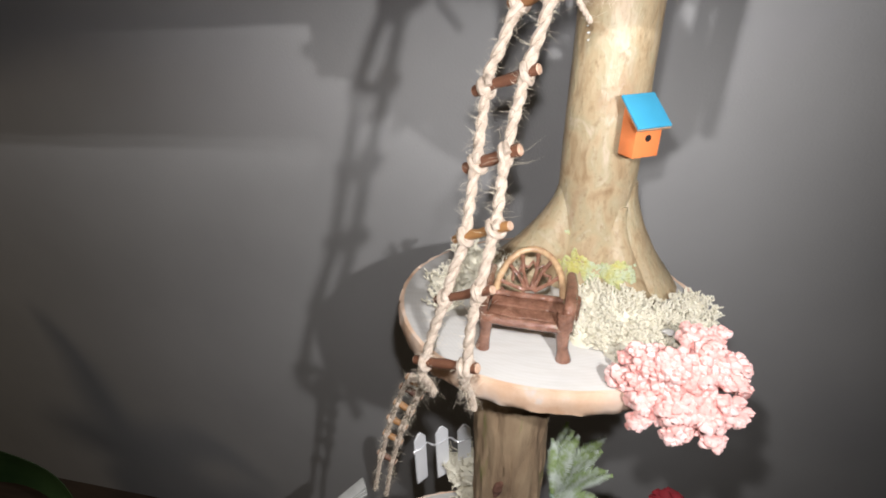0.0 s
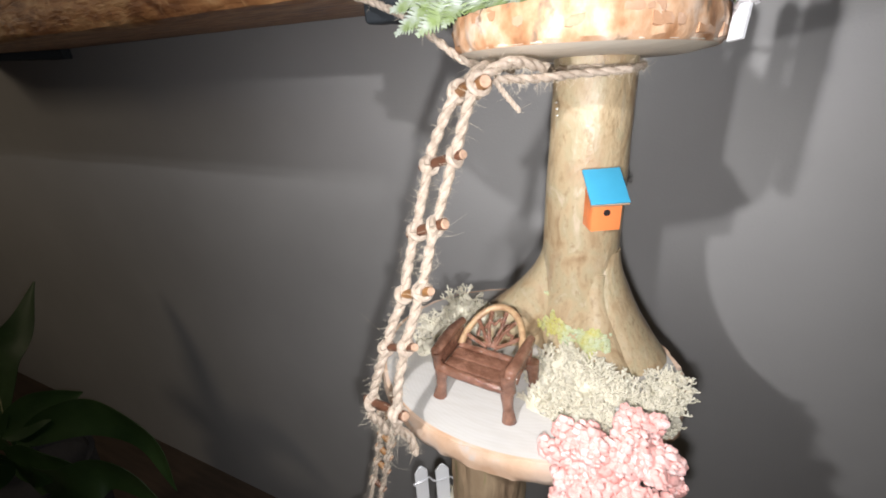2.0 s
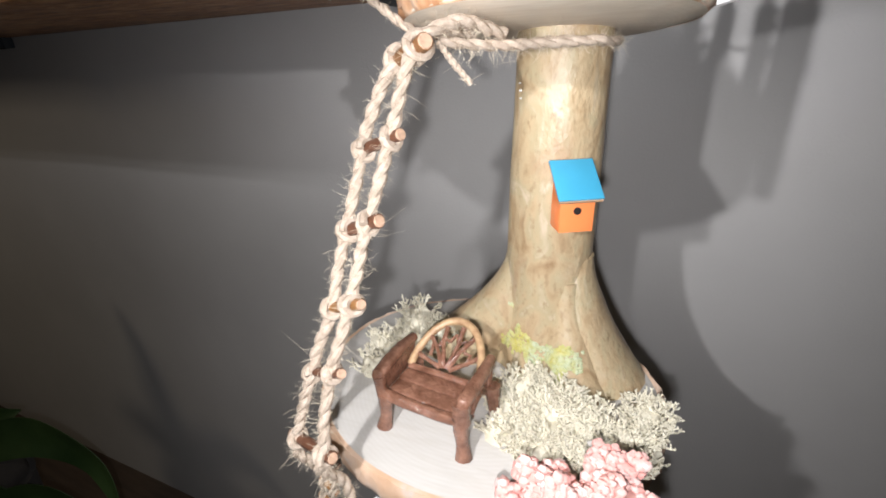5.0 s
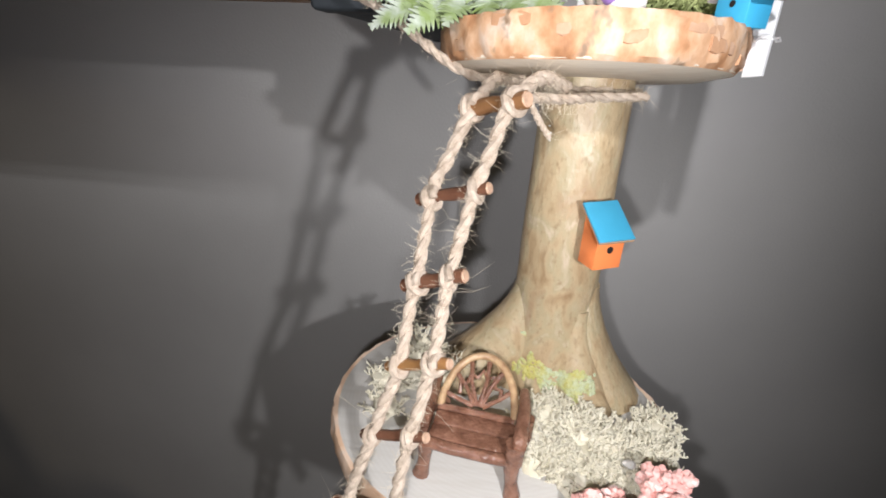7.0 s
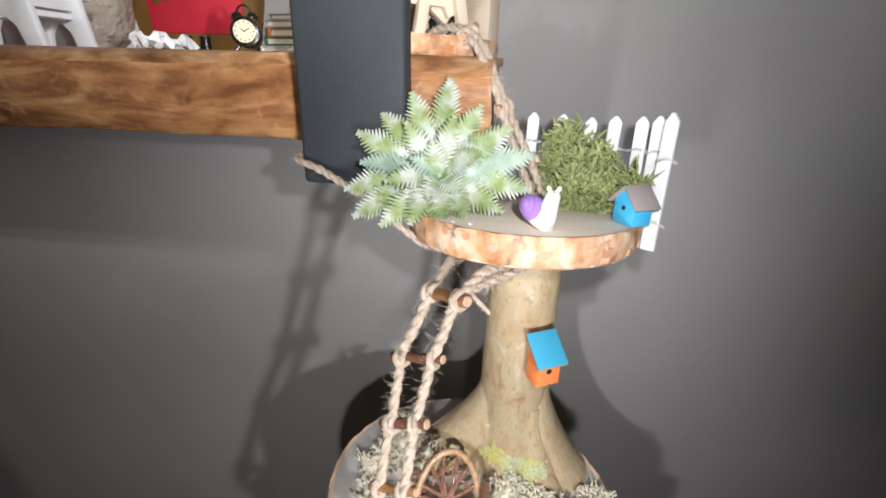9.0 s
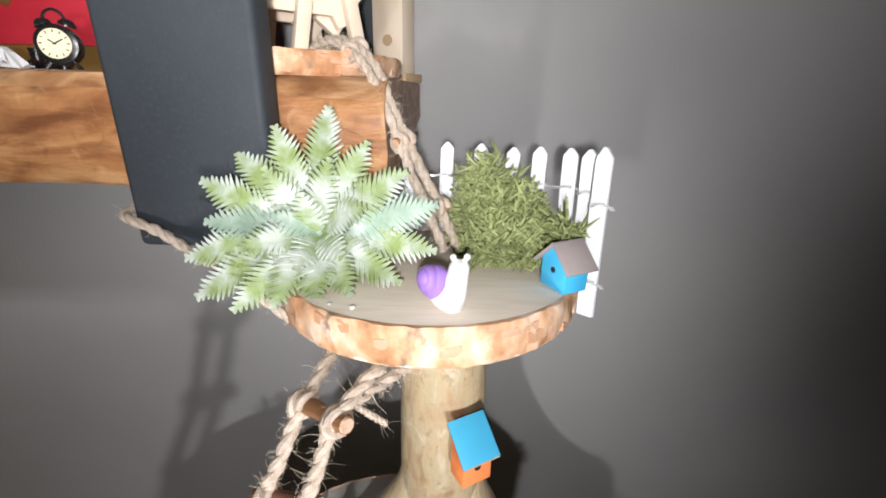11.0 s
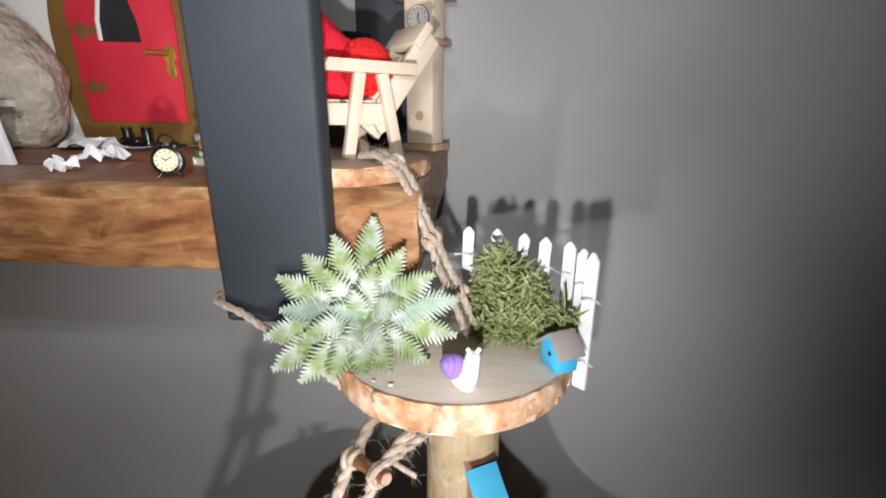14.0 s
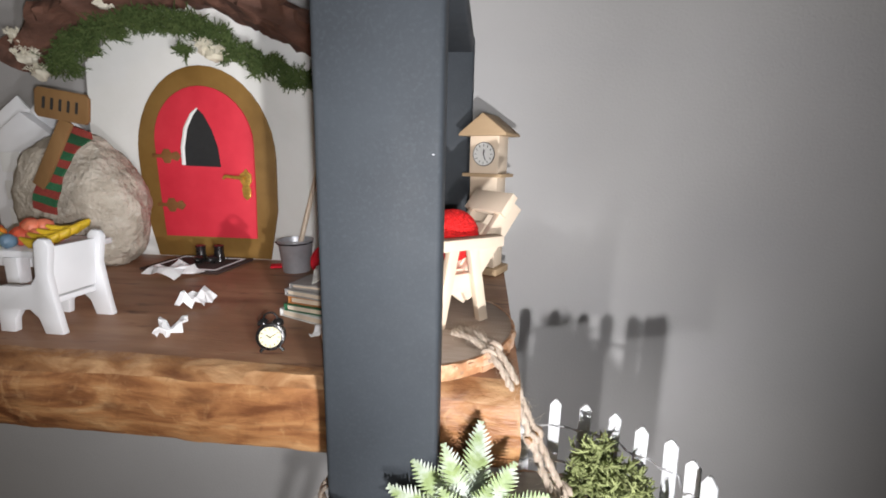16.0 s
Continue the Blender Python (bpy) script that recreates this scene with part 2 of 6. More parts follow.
WHITE = plain("white_paint", (0.80, 0.81, 0.83), 0.5, vary=0.03, scale=30)
WHITE_CLAY = plain("white_clay", (0.84, 0.82, 0.79), 0.55, vary=0.03)
PURPLE = plain("purple_clay", (0.30, 0.17, 0.52), 0.5, vary=0.1)
WIRE = plain("silver_wire", (0.80, 0.80, 0.82), 0.35, metal=0.5)
PALE_WOOD = paint("pale_bare_wood", [(0.3, (0.70, 0.57, 0.43)), (0.7, (0.79, 0.66, 0.52))], 25.0, (1, 1, 0.2), rough=0.65, bump=0.15, bump_scale=300, depth=0.0004)
ROOF_WOOD = paint("tan_ply", [(0.3, (0.42, 0.29, 0.17)), (0.7, (0.52, 0.37, 0.22))], 40.0, (0.3, 1, 1), rough=0.7, bump=0.2, bump_scale=300, depth=0.0004)
DIAL = plain("dial_paper", (0.80, 0.80, 0.78), 0.6, vary=0.03)
CREAM_DIAL = plain("cream_dial", (0.78, 0.72, 0.48), 0.5, vary=0.06)
INK = plain("black_ink", (0.02, 0.02, 0.02), 0.6)
BLACK_GLOSS = plain("black_lacquer", (0.012, 0.011, 0.011), 0.28, vary=0.2)
WINDOW_BLACK = plain("window_black", (0.015, 0.016, 0.017), 0.7)
HOUSE_WHITE = paint("limewash", [(0.3, (0.74, 0.74, 0.71)), (0.7, (0.80, 0.80, 0.78))], 14.0, rough=0.8, bump=0.3, bump_scale=150, depth=0.0008)
DOOR_RED = paint("red_felt_paint", [(0.3, (0.62, 0.022, 0.045)), (0.7, (0.70, 0.035, 0.06))], 30.0, rough=0.65, bump=0.2, bump_scale=500, depth=0.0005)
FRAME_BROWN = paint("brown_frame_paint", [(0.3, (0.20, 0.105, 0.022)), (0.7, (0.27, 0.15, 0.038))], 25.0, rough=0.6, bump=0.2, bump_scale=400, depth=0.0005)
HINGE_BROWN = plain("hinge_brown", (0.20, 0.085, 0.025), 0.6, vary=0.15)
GOLD = plain("gilded_metal", (0.62, 0.38, 0.08), 0.4, metal=0.7, vary=0.25, scale=300, bump=0.5)
STONE = paint("rough_granite", [(0.25, (0.34, 0.295, 0.235)), (0.5, (0.50, 0.445, 0.365)), (0.75, (0.64, 0.585, 0.50))], 34.0, rough=0.85, bump=1.0,
              bump_scale=130, depth=0.006, fine=(150.0, 0.58, 0.7, (0.60, 0.56, 0.49)), spec=0.3)
ROOF_BARK = paint("red_brown_bark", [(0.25, (0.05, 0.024, 0.016)), (0.5, (0.13, 0.06, 0.04)), (0.75, (0.24, 0.11, 0.07))], 30.0, (0.35, 1, 1),
                  rough=0.8, bump=1.0, bump_scale=60, depth=0.006)
SIGN_WOOD = paint("brown_sign_wood", [(0.3, (0.20, 0.105, 0.036)), (0.7, (0.28, 0.155, 0.06))], 30.0, (1, 1, 0.3), rough=0.7)
SCARF_RED = plain("red_knit", (0.26, 0.038, 0.028), 0.9, vary=0.2, scale=500, bump=0.8, bump_scale=600)
SCARF_GREEN = plain("green_knit", (0.02, 0.11, 0.045), 0.9, vary=0.2, scale=500, bump=0.8, bump_scale=600)
YARN = plain("red_wool", (0.72, 0.012, 0.012), 0.85, vary=0.2, scale=300, bump=0.8, bump_scale=700, depth=0.001)
YARN_BRIGHT = plain("bright_red_wool", (0.80, 0.012, 0.035), 0.85, vary=0.15, scale=300, bump=0.8, bump_scale=700, depth=0.001)
PAPER = plain("white_tissue", (0.88, 0.88, 0.89), 0.8, vary=0.04)
PAGES = plain("book_pages", (0.66, 0.56, 0.44), 0.8, vary=0.1)
BUCKET = plain("galvanised_steel", (0.48, 0.49, 0.52), 0.42, metal=0.45, vary=0.12)
MAT_BROWN = plain("dark_brown_mat", (0.05, 0.03, 0.027), 0.95, vary=0.3, scale=500, bump=0.8, bump_scale=900)
LEAF = paint("dark_leaf", [(0.3, (0.02, 0.05, 0.015)), (0.7, (0.05, 0.10, 0.03))], 8.0, rough=0.45, bump=0.2, bump_scale=40, depth=0.002)
PALE_YELLOW = plain("pale_yellow_blade", (0.62, 0.55, 0.28), 0.6)
DARK_RED = plain("dark_red_petal", (0.22, 0.012, 0.02), 0.7, vary=0.25, scale=200)
POT = plain("dark_pot", (0.05, 0.05, 0.055), 0.6)
FRUITS = [plain("fruit_" + n, c, 0.5, vary=0.15, scale=200) for n, c in
          (("red", (0.72, 0.12, 0.06)), ("coral", (0.78, 0.22, 0.12)), ("yellow", (0.78, 0.52, 0.03)), ("orange", (0.80, 0.28, 0.03)), ("green", (0.42, 0.44, 0.10)), ("blue", (0.12, 0.20, 0.28)))]
BOOKS = [plain("cover_" + n, c, 0.6, vary=0.1) for n, c in (("grey", (0.30, 0.29, 0.28)), ("orange", (0.42, 0.17, 0.05)), ("green", (0.03, 0.13, 0.06)), ("white", (0.62, 0.62, 0.60)))]
GLUE = plain("dried_glue", (0.78, 0.77, 0.74), 0.12, vary=0.05, bump=0.3, bump_scale=300, spec=0.8)

# ---------------------------------------------------------------- mesh helpers
V = Vector


class Shape:
    """Gathers vertices and faces of one mesh; m is a transform that applies to what is added next."""

    def __init__(self):
        self.v, self.f, self.k, self.s = [], [], [], []
        self.m, self.slot, self.smooth = Matrix(), 0, True

    def add(self, verts, faces):
        n = len(self.v)
        self.v += [self.m @ V(p) for p in verts]
        self.f += [tuple(i + n for i in f) for f in faces]
        self.k += [self.slot] * len(faces)
        self.s += [self.smooth] * len(faces)
        return self

    def tube(self, pts, radius, sides=8, caps=True):
        """A tube along pts; radius is a number or one for each point."""
        pts = [V(p) for p in pts]
        rad = radius if isinstance(radius, (list, tuple)) else [radius] * len(pts)
        t = (pts[1] - pts[0]).normalized()
        a = t.orthogonal().normalized()
        out = []
        for i, p in enumerate(pts):
            t = (pts[min(i + 1, len(pts) - 1)] - pts[max(i - 1, 0)]).normalized()
            a = (a - t * a.dot(t)).normalized()
            b = t.cross(a)
            out += [p + (a * math.cos(w) + b * math.sin(w)) * rad[i] for w in (2 * math.pi * j / sides for j in range(sides))]
        fs = []
        for i in range(len(pts) - 1):
            for j in range(sides):
                k = (j + 1) % sides
                fs.append((i * sides + j, i * sides + k, (i + 1) * sides + k, (i + 1) * sides + j))
        if caps:
            fs += [tuple(range(sides))[::-1], tuple((len(pts) - 1) * sides + j for j in range(sides))]
        return self.add(out, fs)

    def lathe(self, profile, sides=24, wob=None):
        """A turned form round z from (radius, height) pairs; wob(angle, height) scales the radius."""
        vs, fs = [], []
        for r, z in profile:
            for j in range(sides):
                w = 2 * math.pi * j / sides
                q = r * (wob(w, z) if wob else 1)
                vs.append((q * math.cos(w), q * math.sin(w), z))
        for i in range(len(profile) - 1):
            for j in range(sides):
                k = (j + 1) % sides
                fs.append((i * sides + j, i * sides + k, (i + 1) * sides + k, (i + 1) * sides + j))
        fs += [tuple(range(sides))[::-1], tuple((len(profile) - 1) * sides + j for j in range(sides))]
        return self.add(vs, fs)

    def slab(self, outline, depth, axis="y"):
        """A flat outline pushed through depth. axis y: outline in x, z; axis z: outline in x, y."""
        n = len(outline)
        put = (lambda a, b, d: (a, d, b)) if axis == "y" else (lambda a, b, d: (a, b, d))
        vs = [put(a, b, 0) for a, b in outline] + [put(a, b, depth) for a, b in outline]
        fs = [tuple(range(n)), tuple(range(n, 2 * n))[::-1]] + [(i, i + n, (i + 1) % n + n, (i + 1) % n) for i in range(n)]
        return self.add(vs, fs)

    def box(self, lo, hi):
        x, y, z = zip(lo, hi)
        vs = [(x[i], y[j], z[k]) for k in (0, 1) for j in (0, 1) for i in (0, 1)]
        return self.add(vs, [(0, 2, 3, 1), (4, 5, 7, 6), (0, 1, 5, 4), (1, 3, 7, 5), (3, 2, 6, 7), (2, 0, 4, 6)])

    def beam(self, a, b, w, h, up=(0, 0, 1)):
        """A bar of w by h from a to b."""
        a, b = V(a), V(b)
        t = (b - a).normalized()
        s = t.cross(V(up)).normalized() * w / 2
        u = s.cross(t).normalized() * h / 2
        vs = [p + s * i + u * j for p in (a, b) for i, j in ((-1, -1), (1, -1), (1, 1), (-1, 1))]
        return self.add(vs, [(0, 1, 2, 3), (7, 6, 5, 4), (0, 4, 5, 1), (1, 5, 6, 2), (2, 6, 7, 3), (3, 7, 4, 0)])

    def ball(self, c, r, rings_=6, sides=8, rough=0.0):
        """A ball, or with three radii an egg; rough shakes its surface."""
        r = V(r) if isinstance(r, (tuple, list)) else V((r, r, r))
        vs, fs = [], []
        for i in range(rings_ + 1):
            p = math.pi * i / rings_
            for j in range(sides):
                w = 2 * math.pi * j / sides
                d = V((math.sin(p) * math.cos(w), math.sin(p) * math.sin(w), math.cos(p)))
                q = 1 + (noise.noise((d * 1.7 + V(c) * 40)) * rough if rough else 0)
                vs.append(V(c) + V((d.x * r.x, d.y * r.y, d.z * r.z)) * q)
        for i in range(rings_):
            for j in range(sides):
                k = (j + 1) % sides
                fs.append((i * sides + j, (i + 1) * sides + j, (i + 1) * sides + k, i * sides + k))
        return self.add(vs, fs)

    def mesh(self, name, mats, bevel=0.0, segs=2):
        me = bpy.data.meshes.new(name)
        me.from_pydata(self.v, [], self.f)
        me.polygons.foreach_set("material_index", self.k)
        me.polygons.foreach_set("use_smooth", self.s)
        for m in mats if isinstance(mats, (list, tuple)) else [mats]:
            me.materials.append(m)
        bm = bmesh.new()
        bm.from_mesh(me)
        bmesh.ops.remove_doubles(bm, verts=bm.verts, dist=1e-6)
        bmesh.ops.recalc_face_normals(bm, faces=bm.faces)
        if bevel:
            sharp = [e for e in bm.edges if len(e.link_faces) == 2 and e.calc_face_angle(0) > 0.5]
            bmesh.ops.bevel(bm, geom=sharp, offset=bevel, segments=segs, affect="EDGES", profile=0.5, clamp_overlap=True)
        bm.to_mesh(me)
        bm.free()
        if self.smooth:
            me.set_sharp_from_angle(angle=radians(40))
        return me


def thing(name, place, label, category, group="", turn=0.0, kind=""):
    ob = new(name)
    ob.empty_display_size = 0.01
    ob.matrix_world = pose(*place, 0, 0, turn)
    return tagged(ob, label, category, group, kind)


def part(name, shape, mats, parent, label="", bevel=0.0, segs=2):
    ob = new(name, shape.mesh(name, mats, bevel, segs) if isinstance(shape, Shape) else shape)
    ob.parent = parent
    return tagged(ob, label)


def solo(name, shape, mats, place, label, category, group="", turn=0.0, kind="", bevel=0.0, segs=2):
    ob = new(name, shape.mesh(name, mats, bevel, segs))
    ob.matrix_world = pose(*place, 0, 0, turn)
    return tagged(ob, label, category, group, kind)


def spline(pts, n=8):
    """A smooth line through pts."""
    pts = [V(p) for p in pts]
    q = [pts[0] * 2 - pts[1]] + pts + [pts[-1] * 2 - pts[-2]]
    out = []
    for i in range(1, len(q) - 2):
        for j in range(n):
            t = j / n
            a, b, c, d = q[i - 1:i + 3]
            out.append(0.5 * (2 * b + (c - a) * t + (2 * a - 5 * b + 4 * c - d) * t * t + (3 * b - a - 3 * c + d) * t ** 3))
    return out + [pts[-1]]


def even(pts, step):
    """The same line with points every step."""
    out, left = [pts[0]], step
    for a, b in zip(pts, pts[1:]):
        d, u = (b - a).length, 0.0
        while d - u >= left:
            u += left
            out.append(a + (b - a) * (u / d))
            left = step
        left -= d - u
    return out


def rope_shape(pts, r, pitch=0.0170, hair=6.5, rng=random):
    """Twisted two-strand cord along pts with loose fibres."""
    s = Shape()
    line = even(spline(pts, 10), 0.0011)
    a = (line[1] - line[0]).orthogonal().normalized()
    frames = []
    for i, p in enumerate(line):
        t = (line[min(i + 1, len(line) - 1)] - line[max(i - 1, 0)]).normalized()
        a = (a - t * a.dot(t)).normalized()
        frames.append((p, a.copy(), t.cross(a)))
    for k in range(2):
        q = []
        for i, (p, u, w) in enumerate(frames):
            g = 2 * math.pi * i * 0.0011 / pitch + k * math.pi
            q.append(p + (u * math.cos(g) + w * math.sin(g)) * r * 0.33 + V((noise.noise(p * 45), noise.noise(p * 45 + V((7, 0, 0))), 0)) * 0.0016)
        s.tube(q, [r * 0.70 * (1 + 0.05 * math.sin(i * 0.7 + k) + 0.22 * noise.noise((q[i].x * 130, q[i].z * 130, k * 3.1))) for i in range(len(q))], 8)
    s.slot = 1
    for _ in range(int(len(line) * hair)):
        p, u, w = rng.choice(frames)
        g = rng.uniform(0, 6.28)
        d = (u * math.cos(g) + w * math.sin(g))
        side = V((rng.uniform(-1, 1), rng.uniform(-1, 1), rng.uniform(-1, 1)))
        n = rng.uniform(0.2, 1.0) ** 3 * (0.024 if rng.random() < 0.02 else 0.0068)
        s.tube([p + d * r * 0.7, p + d * (r * 0.9 + n * 0.4) + side * n * 0.3, p + d * (r + n * 0.5) + side * n * 0.9], [0.00007, 0.00006, 0.00003], 3, False)
    return s


def wrap_shape(centre, axis, along, r_in, r, turns=1.6):
    """A knot: cord wound round a rung with a crossing over the side rope."""
    s = Shape()
    axis, along = V(axis).normalized(), V(along).normalized()
    side = axis.cross(along).normalized()
    up = side.cross(axis)
    c = V(centre)
    pts = []
    for i in range(26):
        g = 2 * math.pi * turns * i / 25
        wob = 1 + 0.22 * noise.noise(c * 300 + V((i * 0.35, 0, 0)))
        pts.append(c + (up * math.cos(g) + side * math.sin(g)) * (r_in + r * 0.75) * wob + axis * (i / 25 - 0.5 + 0.25 * math.sin(g * 0.5 + c.z * 500)) * r * 2.2)
    s.tube(pts, [r * (0.86 + 0.2 * noise.noise(p * 500)) for p in pts], 7)
    return s


def rope_ladder(name, left, right, rungs, r, label, over=0.012):
    """Two cords, rungs between them at (place on the cords 0..1, radius), and a knot at each crossing."""
    ob = thing(name, (0, 0, 0), label, "ladder", "rope ladders")
    part("side_rope", rope_shape(left, r), [JUTE, JUTE_HAIR], ob)
    part("side_rope", rope_shape(right, r), [JUTE, JUTE_HAIR], ob)
    la, ra = spline(left, 12), spline(right, 12)
    for u, rr in rungs:
        i, j = min(int(u * (len(la) - 1)), len(la) - 2), min(int(u * (len(ra) - 1)), len(ra) - 2)
        a, b = la[i], ra[j]
        d = (b - a).normalized()
        p, q = a - d * over * random.uniform(0.7, 1.0), b + d * over * random.uniform(0.75, 1.1)
        back = V((0.25, 0.9, 0.1)) * (r * 0.5)
        s = Shape()
        line = [p.lerp(q, k / 6) + back + V((0, 0, math.sin(k * 2.1 + u * 9) * 0.0004)) for k in range(7)]
        s.tube(line, [rr * (1 + 0.08 * math.sin(k * 1.9 + u * 20)) for k in range(7)], 9)
        rung = part("rung", s, TWIG, ob)
        for e, w in ((line[0], -d), (line[-1], d)):
            c = Shape()
            c.tube([e, e + w * 0.0008], [rr * 0.96, rr * 0.82], 9)
            part("cut_end", c, TWIG_CUT, rung, "pale cut twig end")
        for c, al in ((a, la[i + 1] - la[i]), (b, ra[j + 1] - ra[j])):
            part("knot", wrap_shape(c + back * 0.5, d, al, rr * 0.9, r * 0.74, 1.8), JUTE, ob)
    return ob


def wavy(seed, amount, lobes=5):
    """An uneven outline: a factor for the radius by the angle."""
    g = random.Random(seed)
    k = [(i, g.uniform(0, 6.28), g.uniform(0.3, 1.0) / i) for i in range(2, lobes + 2)]
    return lambda w: 1 + amount * sum(a * math.sin(i * w + p) for i, p, a in k)


def wood_disc(name, place, rx, ry, thick, seed, top, rim, label, amount=0.015, flakes=0, under=0.0002):
    """A slice of a trunk: sawn faces and a strip of bark patches round the edge."""
    ob = thing(name, place, label, "wood slice", "wood slices")
    out = wavy(seed, amount)
    n = 150
    s = Shape()
    ring = [(math.cos(2 * math.pi * i / n) * rx * out(2 * math.pi * i / n), math.sin(2 * math.pi * i / n) * ry * out(2 * math.pi * i / n)) for i in range(n)]
    vs, fs = [], []
    for k, (q, z) in enumerate(((0.965, 0.0), (0.972, -0.0004), (0.972, -thick + 0.0004), (0.965, -thick), (0.80, -thick - under))):
        vs += [(x * q, y * q, z) for x, y in ring]
    for k in range(4):
        fs += [(k * n + i, k * n + (i + 1) % n, (k + 1) * n + (i + 1) % n, (k + 1) * n + i) for i in range(n)]
    fs += [tuple(range(n)), tuple(range(4 * n, 5 * n))[::-1]]
    s.add(vs, fs)
    part("sawn_face", s, top, ob, "pale sawn end grain")
    s = Shape()
    vs, fs = [], []
    levels = [(0.966, 0.0003), (0.99, 0.0002), (1.0, -thick * 0.12), (1.006, -thick * 0.35), (1.0, -thick * 0.65), (0.992, -thick * 0.9), (0.966, -thick - 0.0002)]
    for k, (q, z) in enumerate(levels):
        for i, (x, y) in enumerate(ring):
            w = 1 + ((0.0016 * noise.noise((x * 120, y * 120, z * 160 + seed)) + 0.0015 * noise.noise((x * 380, y * 380, z * 300 + seed))) / rx if 0 < k < 6 else 0)
            vs.append((x * q * w, y * q * w, z + (0.0008 * noise.noise((x * 160, y * 160, seed)) if 0 < k < 6 else 0)))
    for k in range(len(levels) - 1):
        fs += [(k * n + i, k * n + (i + 1) % n, (k + 1) * n + (i + 1) % n, (k + 1) * n + i) for i in range(n)]
    s.add(vs, fs)
    part("bark_rim", s, rim, ob, "peeling bark edge")
    pick = random.Random(seed + 40)
    for k in range(flakes):
        w0 = 2 * math.pi * (k + pick.uniform(-0.4, 0.4)) / flakes
        wide, z0 = pick.uniform(0.08, 0.26), -thick * pick.uniform(0.04, 0.60)
        z1 = z0 - thick * pick.uniform(0.22, 0.40)
        s = Shape()
        vs, fs = [], []
        for j in range(5):
            w = w0 + wide * j / 4
            for q, z in ((0.990, z0), (1.003, z0 + 0.12 * (z1 - z0)), (1.006 + 0.004 * noise.noise((w * 9, k, 0)), (z0 + z1) / 2), (1.002, z1 - 0.12 * (z1 - z0)), (0.980, z1)):
                jag = 0.0014 * noise.noise((w * 30, z * 300, k))
                vs.append((math.cos(w) * rx * out(w) * q, math.sin(w) * ry * out(w) * q, z + jag))
        for j in range(4):
            fs += [(j * 5 + i, j * 5 + i + 1, j * 5 + i + 6, j * 5 + i + 5) for i in range(4)]
        fs += [(0, 1, 2, 3, 4), (24, 23, 22, 21, 20)]
        s.add(vs, fs)
        part("bark_flake", s, RIM_FLAKE, ob)
    return ob


def sprig(s, p, d, length, r, depth, rng, fork=2, curl=0.7, sides=4):
    """A branching lichen stem."""
    n = V((rng.uniform(-1, 1), rng.uniform(-1, 1), rng.uniform(-1, 1))) * curl
    mid = p + d * length * 0.5 + n * length * 0.15
    end = p + (d + n * 0.5).normalized() * length
    s.tube([p, mid, end], [r, r * 0.9, r * (0.5 if depth else 0.7)], sides, depth == 0)
    if depth:
        for _ in range(fork):
            e = (d + V((rng.uniform(-1, 1), rng.uniform(-1, 1), rng.uniform(-0.5, 1))) * 0.95).normalized()
            sprig(s, end, e, length * rng.uniform(0.55, 0.8), r * 0.82, depth - 1, rng, fork, curl, sides)


def lichen_patch(name, spots, mat, label, category, length, r, depth=3, seed=1, fork=2, sides=4, curl=0.7):
    """A tuft for each (x, y, z, size, count) spot, over a low lumpy cushion."""
    rng = random.Random(seed)
    s = Shape()
    for x, y, z, size, count in spots:
        s.ball((x, y, z), (size, size, length * 1.25), 10, 16, 0.5)
        for _ in range(count):
            a, q = rng.uniform(0, 6.28), size * math.sqrt(rng.random())
            o = V((math.cos(a) * q, math.sin(a) * q, 0))
            k = math.sqrt(max(0, 1 - (q / size) ** 2)) * length * 0.7
            d = (V((0, 0, 1)) + o / max(size, 1e-6) * 0.9 + V((rng.uniform(-1, 1), rng.uniform(-1, 1), rng.uniform(-0.4, 0.4))) * 0.6).normalized()
            sprig(s, V((x, y, z + k * 0.8)) + o, d, length * rng.uniform(0.5, 0.85), r, depth, rng, fork, curl, sides)
    return solo(name, s, mat, (0, 0, 0), label, category, kind="stuff")


def strands(name, mats, label, category, spots, length, width, seed):
    """A mound of loose, curling moss fronds with short side leaves."""
    rng = random.Random(seed)
    s = Shape()
    for x, y, z, sx, sy, sz, count in spots:
        for _ in range(count):
            d = V((rng.gauss(0, 1), rng.gauss(0, 1), rng.gauss(0.2, 1))).normalized()
            q = rng.uniform(0.55, 1.0)
            p = V((x + d.x * sx * q, y + d.y * sy * q, z + abs(d.z) * sz * q))
            t = (d * 0.6 + V((rng.uniform(-1, 1), rng.uniform(-1, 1), rng.uniform(-0.8, 0.8)))).normalized()
            b = V((rng.uniform(-1, 1), rng.uniform(-1, 1), rng.uniform(-1, 1)))
            n = length * rng.uniform(0.6, 1.3)
            pts = [p, p + t * n * 0.35 + b * n * 0.12, p + t * n * 0.62 + b * n * 0.40, p + t * n * 0.70 + b * n * 0.80]
            s.tube(pts, [width * 0.6, width, width * 0.8, width * 0.2], 4, False)
            for k in (1, 2):
                e = (b.cross(t) * rng.choice((-1, 1)) + t * 0.7 + V((0, 0, rng.uniform(-0.3, 0.3)))).normalized()
                s.tube([pts[k], pts[k] + e * n * 0.24, pts[k] + e * n * 0.40 + b * n * 0.16], [width * 0.8, width * 0.8, width * 0.25], 4, False)
    return solo(name, s, mats, (0, 0, 0), label, category, kind="stuff")


